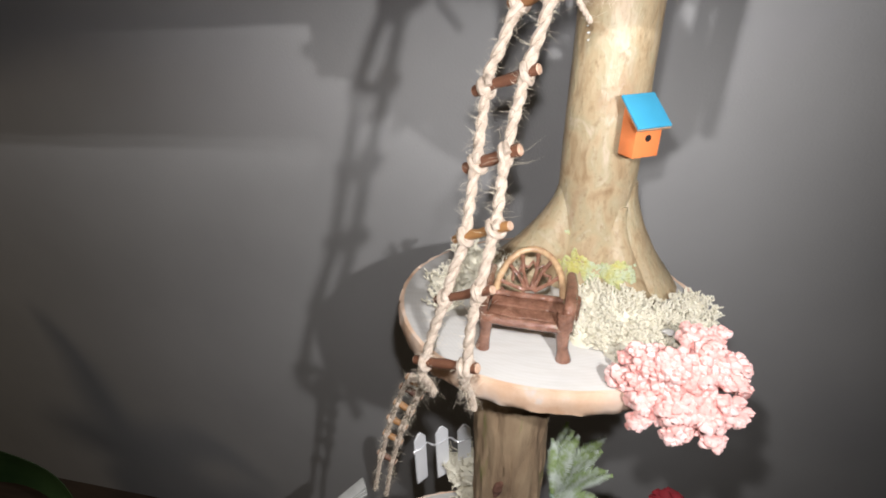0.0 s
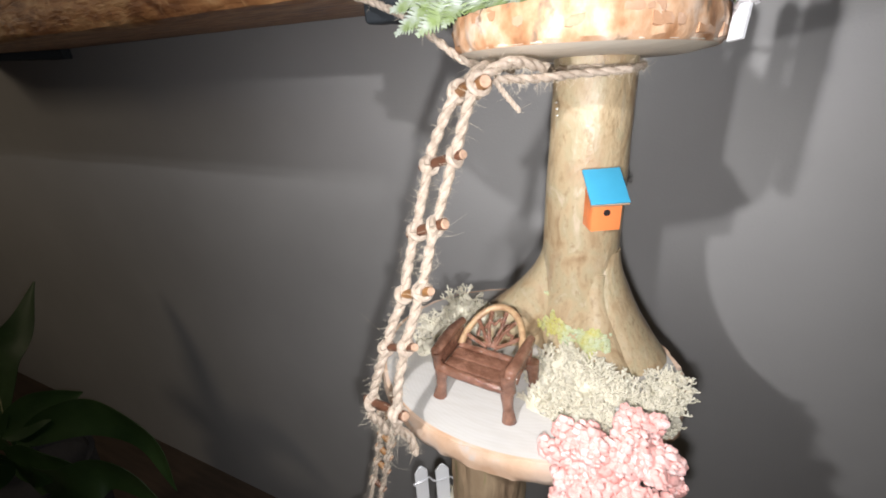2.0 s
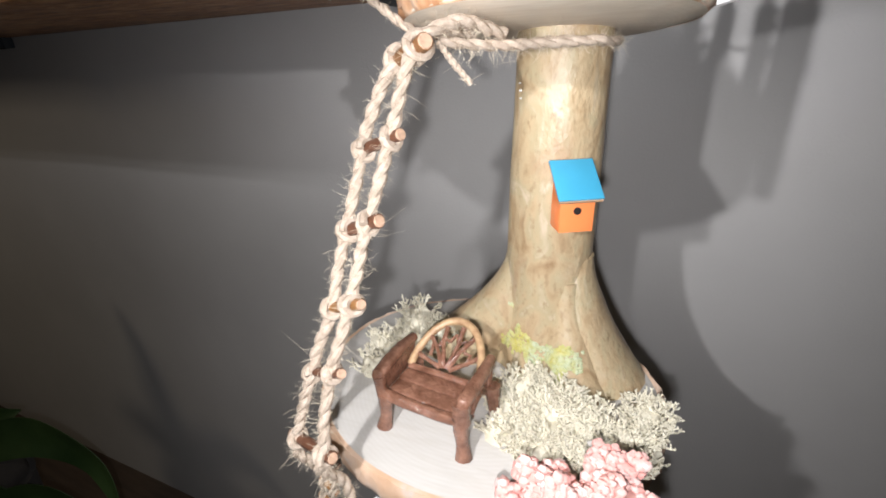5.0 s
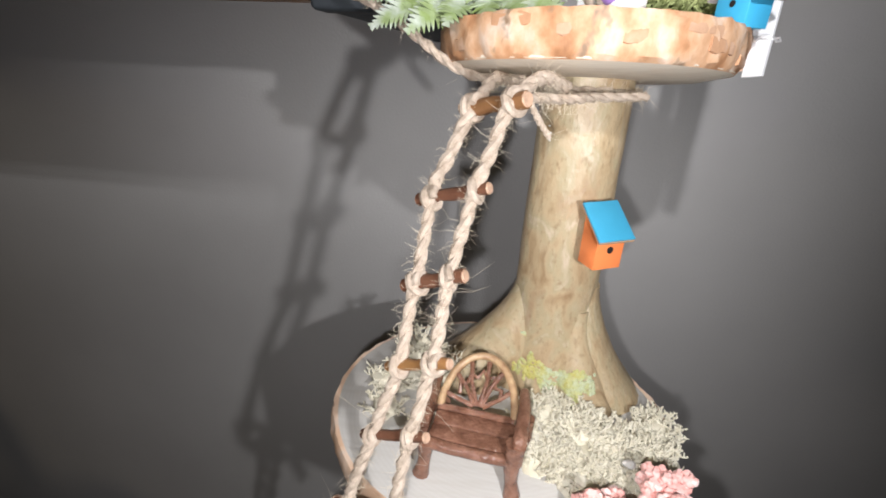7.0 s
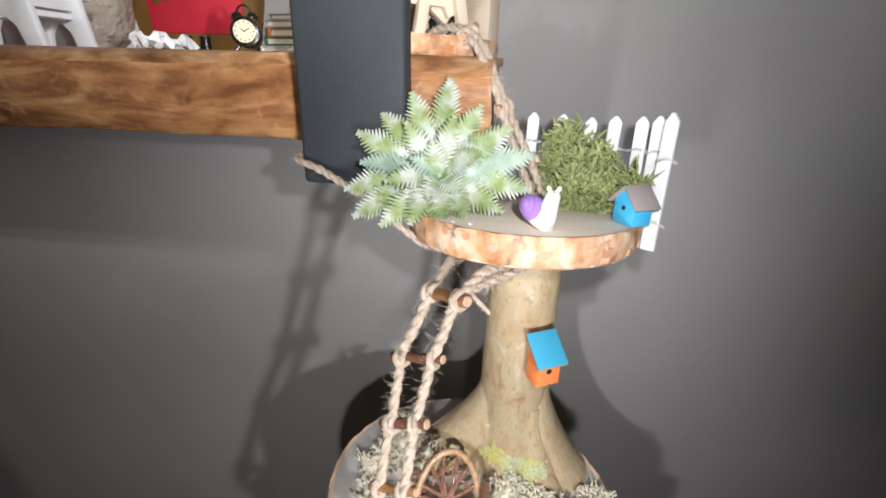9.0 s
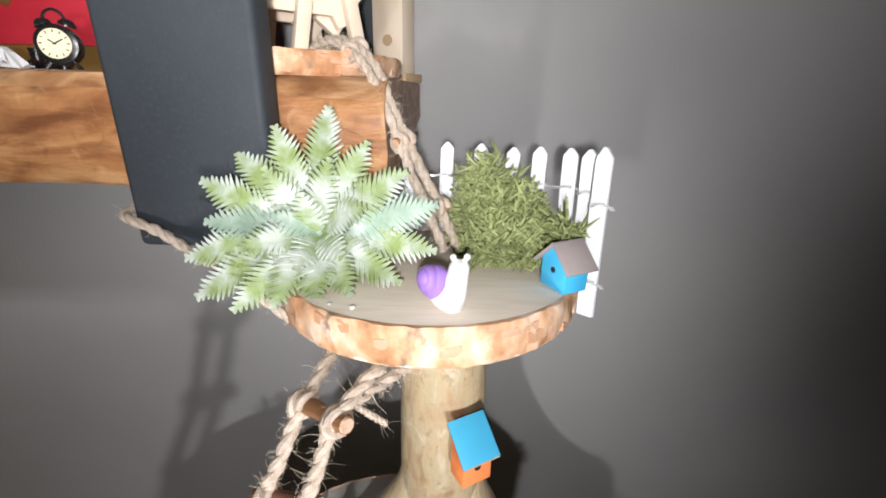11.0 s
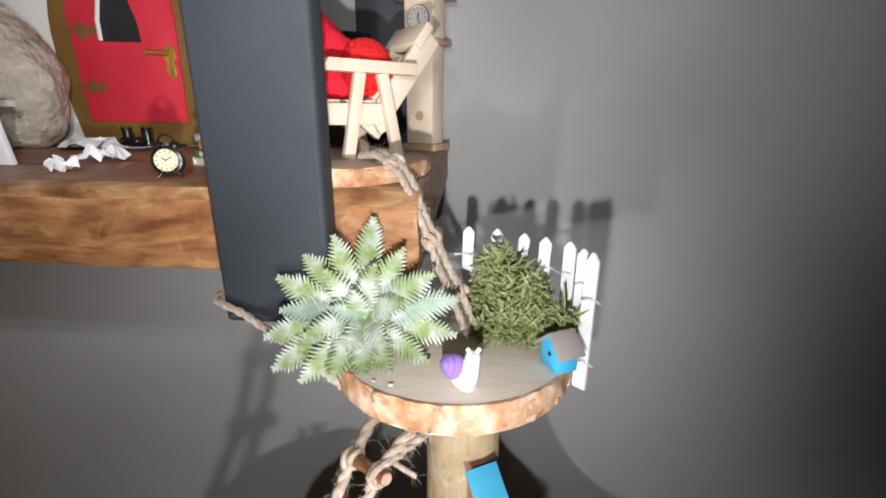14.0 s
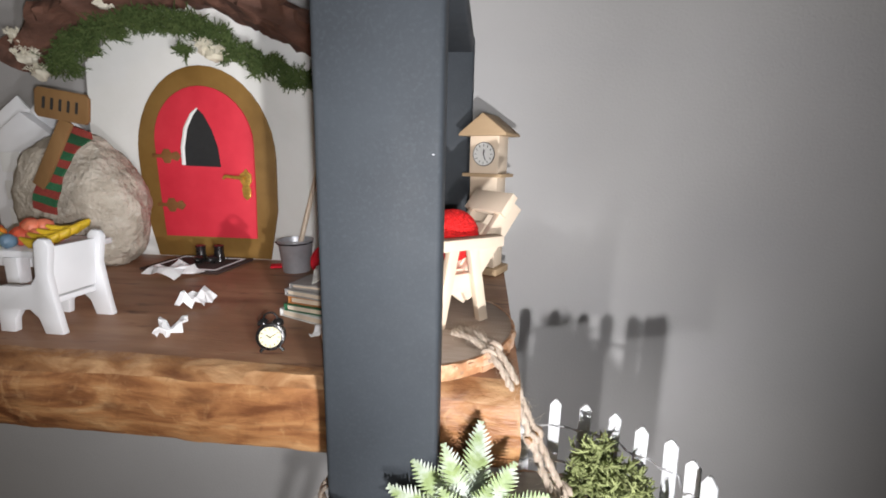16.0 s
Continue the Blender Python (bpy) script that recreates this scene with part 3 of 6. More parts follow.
def frond_shape(length, width, rise, droop, rng, teeth=18, full=1.0):
    """One fern frond along +x: a stem, a narrow web beside it and pairs of comb-like leaflets."""
    s = Shape()
    stem = [V((length * u, 0, rise * math.sin(u * 1.9) - droop * u * u)) for u in (i / teeth for i in range(teeth + 1))]
    s.tube(stem, [0.0007 * (1 - 0.7 * i / teeth) for i in range(teeth + 1)], 5)
    step = length / teeth
    for i in range(1, teeth + 1):
        u = i / teeth
        w = width * min(1.0, 0.35 + 1.7 * u) * (1.0 if u < 0.55 else max(0.22, 1 - ((u - 0.55) / 0.45) ** 1.8 * 0.85))
        p = stem[i]
        t = (stem[i] - stem[i - 1]).normalized()
        up = V((0, 1, 0)).cross(t).normalized() * -1
        for sgn in (-1, 1):
            d = (V((0, sgn, 0)) + t * 0.75 + up * rng.uniform(0.05, 0.30)).normalized()
            n = w * rng.uniform(0.98, 1.2)
            a, b, c, e = p, p + d * n * 0.50, p + d * n * 0.80 - up * n * 0.03, p + d * n * 1.04 - up * n * 0.10
            th = up * 0.0003
            wide = ((a, 0.60), (b, 0.52 * full), (c, 0.30 * full), (e, 0.07 * full))
            vs = [q + t * step * k * f for q, k in wide for f in (-1, 1)]
            vs = [v + th for v in vs] + [v - th for v in vs]
            fs = []
            for r in range(3):
                fs += [(2 * r, 2 * r + 1, 2 * r + 3, 2 * r + 2), (2 * r + 10, 2 * r + 11, 2 * r + 9, 2 * r + 8), (2 * r + 1, 2 * r + 9, 2 * r + 11, 2 * r + 3), (2 * r + 2, 2 * r + 10, 2 * r + 8, 2 * r)]
            s.add(vs, fs + [(6, 7, 15, 14)])
    return s


def fern(name, place, fronds, label, seed, mats, tilt=0.0, full=1.0):
    """A rosette, its axis leaning forward by tilt; fronds: (bearing, elevation, length, width)."""
    rng = random.Random(seed)
    ob = thing(name, place, label, "artificial plant", "artificial ferns")
    for i, (bearing, lift, length, width) in enumerate(fronds):
        s = frond_shape(length, width, length * 0.10, length * 0.16, rng, max(10, int(length / 0.0027)), full)
        q = part("frond", s, mats[1] if i % 9 == 5 else mats[0], ob)
        q.matrix_local = pose(0, 0, 0, tilt, 0, 0) @ pose(0, 0, 0, 0, 0, bearing) @ pose(0, 0, 0, 0, -lift, 0) @ pose(0, 0, 0, rng.uniform(-14, 14), 0, 0)
    s = Shape()
    s.tube([(0, 0.016, -0.021), (0, 0.012, -0.012), (0, 0, 0), (0, -0.004, 0.003)], [0.003, 0.0032, 0.0042, 0.0012], 10)
    part("crown", s, FERN_BLUE, ob)
    return ob


def picket_shape(h, w, d):
    s = Shape()
    s.slab([(-w / 2, 0), (w / 2, 0), (w / 2, h - w * 0.55), (w * 0.12, h), (-w * 0.12, h), (-w / 2, h - w * 0.55)], d)
    for i, p in enumerate(s.v):
        s.v[i] = p - V((0, d / 2, 0))
    s.smooth = True
    return s

# ---------------------------------------------------------------- room
def slab_box(name, lo, hi, mat, label, category="wall", bevel=0.0):
    s = Shape()
    s.smooth = False
    s.box(lo, hi)
    return solo(name, s, mat, (0, 0, 0), label, category, kind="structure", bevel=bevel)


slab_box("wall_north", (-3.0, WALL_Y, 0.0), (2.2, WALL_Y + 0.12, 2.6), WALL_PAINT, "dark grey painted plaster wall")
slab_box("wall_south", (-3.0, -2.62, 0.0), (2.2, -2.5, 2.6), WALL_PAINT, "dark grey painted plaster wall")
slab_box("wall_west", (-3.12, -2.62, 0.0), (-3.0, WALL_Y + 0.12, 2.6), WALL_PAINT, "dark grey painted plaster wall")
slab_box("wall_east", (2.2, -2.62, 0.0), (2.32, WALL_Y + 0.12, 2.6), WALL_PAINT, "dark grey painted plaster wall")
slab_box("floor", (-3.12, -2.62, -0.1), (2.32, WALL_Y + 0.12, 0.0), FLOOR_WOOD, "dark wooden floor", "floor")
slab_box("ceiling", (-3.12, -2.62, 2.6), (2.32, WALL_Y + 0.12, 2.7), WALL_PAINT, "grey painted ceiling", "ceiling")

# ---------------------------------------------------------------- shelf and its brackets
BEAM_Z, BEAM_Y, BEAM_R = 1.640, 0.546, 0.228


def old_beam():
    """A thick old plank with rounded, worn front edges and a broken right end."""
    ob = thing("shelf_beam", (0, 0, 0), "thick old reddish-brown wooden beam shelf with worn edges", "shelf")
    s = Shape()
    x0, x1, n = -1.55, BEAM_R, 180
    zb, zt, yb = 1.578, BEAM_Z, WALL_Y - 0.002
    prof = [(yb, zb + 0.020), (BEAM_Y + 0.012, zb), (BEAM_Y + 0.004, zb + 0.002), (BEAM_Y, zb + 0.008), (BEAM_Y - 0.001, zb + 0.024), (BEAM_Y, zb + 0.042), (BEAM_Y + 0.003, zt - 0.010),
            (BEAM_Y + 0.009, zt - 0.003), (BEAM_Y + 0.019, zt)]
    vs, fs = [], []
    m = len(prof) + 1
    for i in range(n + 1):
        x = x0 + (x1 - x0) * i / n
        for k, (y, z) in enumerate(prof + [(yb, zt)]):
            f = 0 < k < m - 1
            dy = (0.0035 * noise.noise((x * 9, z * 30, 1)) + 0.0018 * noise.noise((x * 45, z * 60, 2))) if f else 0
            dz = (0.0030 * noise.noise((x * 7, k * 0.4, 5)) + 0.0010 * noise.noise((x * 40, k, 7))) if f and k != m - 2 else 0
            dx = (0.004 * noise.noise((y * 30, z * 40, 3)) if i == n else 0)
            vs.append((x + dx, y + dy, z + dz))
    for i in range(n):
        for k in range(m):
            j = (k + 1) % m
            s.slot = 1 if k >= m - 3 and k < m - 1 else 0
            fs.append((i * m + k, i * m + j, (i + 1) * m + j, (i + 1) * m + k))
    s.v += [V(p) for p in vs]
    s.f += fs
    s.k += [1 if q % m == m - 2 else 2 if q % m in (m - 4, m - 3) else 0 for q in range(len(fs))]
    s.s += [True] * len(fs)
    s.f += [tuple(range(m))[::-1], tuple(n * m + k for k in range(m))]
    s.k += [0, 0]
    s.s += [False, False]
    part("plank", s, [BEAM_WOOD, BEAM_TOP, BEAM_EDGE], ob)


old_beam()


def loop_bracket(x0, x1, z0, label):
    """A closed loop of flat black bar that holds the shelf: front, top, back and foot."""
    ob = thing("shelf_bracket", (0, 0, 0), label, "bracket", "shelf brackets")
    y0, y1, z1, t = 0.521, WALL_Y - 0.003, 1.955, 0.022
    for nm, lo, hi in (("front_bar", (x0, y0, z0), (x1, y0 + t, z1)), ("top_bar", (x0 + 0.001, y0 + t, z1 - t), (x1 - 0.001, y1 - t, z1 - 0.001)),
                       ("back_bar", (x0, y1 - t, z0), (x1, y1, z1)), ("foot_bar", (x0 + 0.001, y0 + t, z0 + 0.001), (x1 - 0.001, y1 - t, z0 + t))):
        s = Shape()
        s.box(lo, hi)
        part(nm, s, BLACK_METAL, ob, bevel=0.0035, segs=3)
    return ob


near_bracket = loop_bracket(0.101, 0.174, 1.554, "matt black flat-bar shelf bracket with a white speck")
s = Shape()
s.ball((0.1690, 0.5208, 1.7935), (0.0008, 0.0002, 0.0002), 5, 7, 0.5)
part("paint_speck", s, WHITE, near_bracket, "white paint speck")
loop_bracket(-1.165, -1.085, 1.574, "matt black flat-bar shelf bracket")

# ---------------------------------------------------------------- tree: slices and trunk
wood_disc("wood_slice", (0.230, 0.497, 1.313), 0.114, 0.101, 0.019, 3, SAWN, RIM_PALE, "pale round wood slice with orange bark edge, lower platform")
UPPER = wood_disc("wood_slice", (0.2537, 0.525, 1.5460), 0.0757, 0.078, 0.0180, 8, SAWN_WARM, RIM_BARK, "round wood slice with peeling orange bark, upper platform", flakes=20, under=0.0030)
wood_disc("wood_slice", (0.145, 0.638, 1.653), 0.082, 0.090, 0.0128, 12, SAWN_BROWN, RIM_BARK, "round wood slice lying on the beam under the armchair", 0.03, 44)
wood_disc("wood_slice", (0.20, 0.440, 1.026), 0.13, 0.075, 0.022, 21, SAWN, RIM_PALE, "large wood slice at the foot of the tree")
UPPER.matrix_world = pose(0.2537, 0.525, 1.5460, -4.2, 0, 0)


def trunk(name, base, top, r0, r1, z0, z1, roots, mat, label, ridges=0.0):
    s = Shape()
    n, sides = (230, 96) if ridges else (40, 48)
    vs, fs = [], []
    for i in range(n + 1):
        u = i / n
        z = z0 + (z1 - z0) * u
        cx, cy = base[0] + (top[0] - base[0]) * u, base[1] + (top[1] - base[1]) * u
        for j in range(sides):
            w = 2 * math.pi * j / sides
            r = r0 + (r1 - r0) * u
            for a, reach, height, wide in roots:
                g = abs((w - radians(a) + math.pi) % (2 * math.pi) - math.pi)
                k = max(0.0, 1 - (z - z0) / height)
                r += reach * k ** 1.5 * math.exp(-(g / wide) ** 2)
            r *= 1 + 0.035 * noise.noise((math.cos(w) * 1.4, math.sin(w) * 1.4, z * 12)) + 0.012 * noise.noise((math.cos(w) * 6, math.sin(w) * 6, z * 60))
            if ridges:
                c, e = math.cos(w), math.sin(w)
                r *= 1 + ridges * (abs(noise.noise((c * 4.5, e * 4.5, z * 16))) - 0.25 + 0.5 * noise.noise((c * 11, e * 11, z * 40)))
            vs.append((cx + r * math.cos(w), cy + r * math.sin(w), z))
    for i in range(n):
        for j in range(sides):
            k = (j + 1) % sides
            fs.append((i * sides + j, i * sides + k, (i + 1) * sides + k, (i + 1) * sides + j))
    fs += [tuple(range(sides))[::-1], tuple(n * sides + j for j in range(sides))]
    s.add(vs, fs)
    ob = thing(name, (0, 0, 0), label, "trunk")
    part("stem", s, mat, ob)
    return ob


ROOTS = [(-34, 0.016, 0.070, 0.40), (2, 0.016, 0.080, 0.50), (185, 0.022, 0.075, 0.50), (75, 0.02, 0.06, 0.5), (-95, 0.012, 0.05, 0.5)]


def root(bearing, reach, height, thick, parent, side=1.0):
    """A root that leaves the stem in a curve and runs out over the slice."""
    a = radians(bearing)
    d, e = V((math.cos(a), math.sin(a), 0)), V((-math.sin(a), math.cos(a), 0))
    s = Shape()
    n, k = 16, 20
    vs, fs = [], []
    for i in range(n + 1):
        u = i / n
        z = 1.3125 + height * (1 - u)
        outer = 0.0282 + reach * u ** 1.5
        half = thick * (0.55 + 0.75 * u)
        inner = max(0.004, outer - half * 2.4)
        mid, rx = (outer + inner) / 2, (outer - inner) / 2
        for j in range(k):
            w = 2 * math.pi * j / k
            q = 1 + 0.06 * noise.noise((math.cos(w) * 1.5 + bearing, math.sin(w) * 1.5, z * 40)) + 0.03 * noise.noise((math.cos(w) * 5, math.sin(w) * 5 + bearing, z * 120))
            vs.append(V((0.2625, 0.534, z)) + d * (mid + rx * q * math.cos(w)) + e * (half * side * q * math.sin(w)))
    for i in range(n):
        fs += [(i * k + j, i * k + (j + 1) % k, (i + 1) * k + (j + 1) % k, (i + 1) * k + j) for j in range(k)]
    fs += [tuple(range(k))[::-1], tuple(n * k + j for j in range(k))]
    s.add(vs, fs)
    return part("root", s, BARK, parent)


tree = trunk("tree_trunk", (0.2625, 0.534), (0.2622, 0.538), 0.0285, 0.0258, 1.3125, 1.5278, ROOTS, BARK, "smooth tan branch trunk with flared roots on the lower slice")
for bearing, reach, height, thick in ((-8, 0.042, 0.084, 0.0245), (186, 0.067, 0.078, 0.0225), (78, 0.028, 0.06, 0.018), (-46, 0.034, 0.070, 0.0150)):
    root(bearing, reach, height, thick, tree)
post = trunk("tree_trunk", (0.210, 0.472), (0.210, 0.470), 0.0315, 0.0312, 0.0, 1.2945, [], BARK_ROUGH, "rough-barked tree trunk post below the lower slice", 0.10)
s = Shape()
s.m = pose(0.2035, 0.4395, 1.151, 0, 14, 0)
s.ball((0, 0, 0), (0.0042, 0.0016, 0.0105), 8, 12, 0.6)
part("bark_scar", s, ROOF_BARK, post, "dark split in the bark")

# ---------------------------------------------------------------- ropes and ladders
ROPE = 0.0030
rope_ladder("rope_ladder",
            [(0.222, 0.490, 1.5215), (0.212, 0.470, 1.524), (0.204, 0.452, 1.514), (0.196, 0.442, 1.494), (0.189, 0.439, 1.475), (0.186, 0.423, 1.440), (0.181, 0.409, 1.405), (0.172, 0.399, 1.372),
             (0.163, 0.394, 1.342), (0.158, 0.391, 1.322), (0.160, 0.398, 1.308), (0.162, 0.402, 1.296)],
            [(0.243, 0.478, 1.5215), (0.232, 0.455, 1.526), (0.2205, 0.438, 1.518), (0.214, 0.432, 1.500), (0.208, 0.431, 1.482), (0.201, 0.418, 1.447), (0.198, 0.402, 1.414), (0.191, 0.391, 1.383),
             (0.187, 0.384, 1.352), (0.184, 0.383, 1.328), (0.185, 0.392, 1.312), (0.187, 0.394, 1.296)],
            [(2.15 / 11, 0.0034), (4.0 / 11, 0.0028), (5.0 / 11, 0.0031), (6.0 / 11, 0.0026), (7.0 / 11, 0.0025), (8.55 / 11, 0.0029)], ROPE,
            "hanging jute rope ladder with twig rungs between the two platforms", 0.008)
rope_ladder("rope_ladder",
            [(0.176, 0.604, 1.657), (0.192, 0.588, 1.660), (0.208, 0.573, 1.652), (0.219, 0.562, 1.640), (0.229, 0.551, 1.622), (0.238, 0.544, 1.600), (0.249, 0.538, 1.578), (0.261, 0.531, 1.551)],
            [(0.181, 0.611, 1.657), (0.196, 0.594, 1.661), (0.2115, 0.578, 1.6545), (0.2225, 0.567, 1.642), (0.2325, 0.556, 1.623), (0.2425, 0.549, 1.601), (0.256, 0.541, 1.578), (0.268, 0.535, 1.551)],
            [(1.9 / 7, 0.0030), (4.7 / 7, 0.0027), (6.2 / 7, 0.0026)], 0.0027,
            "jute rope ladder from the beam down to the upper platform", 0.004)
rope_ladder("rope_ladder",
            [(0.152, 0.410, 1.296), (0.140, 0.424, 1.283), (0.130, 0.436, 1.262), (0.119, 0.446, 1.232), (0.108, 0.453, 1.202), (0.099, 0.456, 1.172), (0.091, 0.454, 1.140), (0.083, 0.45, 1.100)],
            [(0.162, 0.404, 1.296), (0.150, 0.420, 1.281), (0.141, 0.434, 1.258), (0.130, 0.444, 1.228), (0.119, 0.451, 1.198), (0.110, 0.454, 1.168), (0.102, 0.452, 1.136), (0.094, 0.448, 1.096)],
            [(1.2 / 7, 0.0030), (2.2 / 7, 0.0028), (3.1 / 7, 0.0028), (4.0 / 7, 0.0028), (4.9 / 7, 0.0028), (5.8 / 7, 0.0028)], 0.0021,
            "jute rope ladder hanging below the lower platform", 0.0035)

tie = thing("tie_rope", (0, 0, 0), "jute cord tied from the black bracket to the upper platform", "rope")
part("cord", rope_shape([(0.104, 0.548, 1.571), (0.0975, 0.531, 1.572), (0.101, 0.516, 1.571), (0.125, 0.509, 1.5635), (0.150, 0.500, 1.553), (0.171, 0.495, 1.540), (0.190, 0.491, 1.5275),
                         (0.207, 0.489, 1.5235), (0.226, 0.492, 1.5235)], 0.0026, hair=0.8), [JUTE, JUTE_HAIR], tie)
band = thing("trunk_band", (0, 0, 0), "jute cord wound round the top of the trunk", "rope")
part("cord", rope_shape([(0.2622 + 0.0285 * math.cos(w), 0.538 + 0.0285 * math.sin(w), 1.5185 + 0.0007 * math.sin(3 * w)) for w in (math.pi * 2 * i / 20 + 2.0 for i in range(21))], 0.0024), [JUTE, JUTE_HAIR], band)
part("cord", rope_shape([(0.286, 0.500, 1.5185), (0.262, 0.490, 1.5175), (0.242, 0.470, 1.517), (0.226, 0.447, 1.5185)], 0.0024), [JUTE, JUTE_HAIR], band)
part("loose_end", rope_shape([(0.226, 0.446, 1.5185), (0.231, 0.449, 1.511), (0.238, 0.453, 1.5015)], 0.0015, 0.006, 1.5), [JUTE, JUTE_HAIR], band)

# ---------------------------------------------------------------- lower platform


def garden_bench():
    ob = thing("garden_bench", (0.2165, 0.4475, 1.3132), "glossy brown resin miniature garden bench with wheel-shaped back", "bench", turn=-5)
    w, d = 0.0245, 0.0175
    for x, y, h in ((-w, -d, 0.025), (w, -d, 0.037), (-w + 0.002, d - 0.003, 0.025), (w + 0.006, d - 0.004, 0.026)):
        s = Shape()
        s.tube([(x * 1.06, y * 1.07, 0), (x * 1.05, y * 1.05, 0.0022), (x * 1.01, y, 0.008), (x * 0.99, y, 0.014), (x * 0.98, y, 0.019), (x * 0.97, y, h)], [0.0050, 0.0046, 0.0036, 0.0038, 0.0044, 0.0046], 10)
        part("leg", s, BENCH, ob)
    for i in range(2):
        s = Shape()
        y = -0.0155 + i * 0.0108
        s.box((-0.0235, y, 0.0232 + 0.0003 * (i % 2)), (0.0235, y + 0.0104, 0.0264 + 0.0003 * (i % 3)))
        for k, p in enumerate(s.v):
            s.v[k] = p + V((0, 0, 0.0006 * noise.noise(p * 300)))
        part("seat_slat", s, BENCH, ob, bevel=0.001)
    s = Shape()
    s.tube([(-0.026, -0.0175, 0.0245), (-0.01, -0.0185, 0.0238), (0.012, -0.0185, 0.0238), (0.026, -0.0175, 0.0245)], [0.0036, 0.0032, 0.0032, 0.0036], 10)
    part("front_rail", s, BENCH, ob)
    for sx in (-1, 1):
        s = Shape()
        s.tube([(sx * 0.0258, -0.0205, 0.0372), (sx * 0.0262, -0.0195, 0.0385), (sx * 0.0268, -0.008, 0.0395), (sx * 0.0270, 0.006, 0.0400), (sx * 0.0262, 0.0195, 0.0395)], [0.0026, 0.0038, 0.0040, 0.0038, 0.0030], 10)
        part("armrest", s, BENCH, ob)
        s = Shape()
        s.tube([(sx * 0.0256, -0.0170, 0.024), (sx * 0.0262, -0.0182, 0.031), (sx * 0.0262, -0.0185, 0.038)], [0.0042, 0.0034, 0.0042], 9)
        part("arm_post", s, BENCH, ob)
        s = Shape()
        out = [(-0.0165, 0.0245), (0.0165, 0.0245), (0.0185, 0.041), (0.006, 0.0405), (-0.008, 0.0385), (-0.0165, 0.037)]
        s.m = Matrix(((0, 1, 0, sx * 0.0258 - 0.0015), (1, 0, 0, 0), (0, 0, 1, 0), (0, 0, 0, 1)))
        s.slab(out, 0.003)
        side_panel = part("side_panel", s, BENCH, ob, bevel=0.0006)
        for a, b in (((-0.012, 0.0255), (0.004, 0.0385)), ((0.006, 0.0255), (-0.009, 0.0375)), ((0.013, 0.0255), (0.014, 0.0395))):
            s = Shape()
            s.tube([(sx * 0.0268, a[0], a[1]), (sx * 0.0276, (a[0] + b[0]) / 2, 0.032), (sx * 0.0272, b[0], b[1])], [0.0021, 0.0018, 0.0022], 7)
            part("twig_relief", s, BENCH, side_panel)
    back = new("backrest")
    back.parent = ob
    back.empty_display_size = 0.01
    lean = lambda x, z: (x, 0.0045 + (z - 0.025) * 1.35, z)
    s = Shape()
    arc = [lean(0.0222 * math.cos(g), 0.0275 + 0.0205 * math.sin(g)) for g in (math.pi * i / 20 for i in range(21))]
    s.tube(arc, [0.0025] * 21, 10)
    part("hoop", s, [BENCH_GILT], back, "gilt-rubbed rim of the back")
    s = Shape()
    s.tube([lean(-0.0225, 0.0272), lean(0.0225, 0.0272)], 0.0022, 8)
    part("lower_rail", s, BENCH, back)
    for i, g in enumerate((22, 48, 75, 105, 132, 158)):
        s = Shape()
        g = radians(g)
        a, b = lean(0.003 * math.cos(g), 0.0295), lean(0.0205 * math.cos(g + 0.12), 0.0275 + 0.0185 * math.sin(g + 0.12))
        m = V(a).lerp(V(b), 0.55) + V((0.0014 * (-1) ** i, -0.0004, 0.0006))
        s.tube([a, m, b], [0.0017, 0.0013, 0.0017], 7)
        part("spoke", s, BENCH, back)
    for i in range(5):
        s = Shape()
        g0, g1 = radians(22 + 27 * i), radians(49 + 27 * i)
        s.tube([lean(0.0130 * math.cos(g0), 0.0285 + 0.011 * math.sin(g0)), lean(0.0155 * math.cos((g0 + g1) / 2), 0.0285 + 0.014 * math.sin((g0 + g1) / 2)), lean(0.0130 * math.cos(g1), 0.0285 + 0.011 * math.sin(g1))], 0.0013, 6)
        part("twig", s, BENCH, back)


garden_bench()


def nest_box():
    """Orange box with a lean-to roof, fixed on the trunk."""
    ob = thing("birdhouse", (0.2778, 0.4985, 1.4260), "tiny orange birdhouse with blue lean-to roof glued to the trunk", "birdhouse", "birdhouses", turn=28)
    s = Shape()
    s.box((-0.0092, -0.0085, 0.0), (0.0092, 0.0055, 0.020))
    s.add([(-0.0092, -0.0085, 0.02), (0.0092, -0.0085, 0.02), (0.0092, 0.0055, 0.02), (-0.0092, 0.0055, 0.02), (-0.0092, 0.0055, 0.0315), (0.0092, 0.0055, 0.0315)],
          [(0, 1, 5, 4), (0, 4, 3), (1, 2, 5), (3, 4, 5, 2)])
    part("box", s, ORANGE, ob, "orange painted box", bevel=0.0003)
    s = Shape()
    s.beam((0, -0.0128, 0.0190), (0, 0.0068, 0.0352), 0.0236, 0.0012)
    part("roof", s, [SKY_BLUE], ob, "flat blue roof", bevel=0.0002)
    s = Shape()
    s.beam((0, -0.0126, 0.0177), (0, 0.0068, 0.0338), 0.0230, 0.0011)
    part("roof_board", s, [BARE_EDGE], ob, "raw brown board edge")
    # Flat disc on the front; the hole's shade is put into its dark colour.
    s = Shape()
    s.m = pose(0, -0.0085, 0.0118, 90, 0, 0)
    s.lathe([(0.0021, -0.0002), (0.0021, 0.0003)], 16)
    part("entrance_hole", s, HOLE_SHADE, ob, "flat dark disc for the round hole's shade")
    return ob


nest_box()


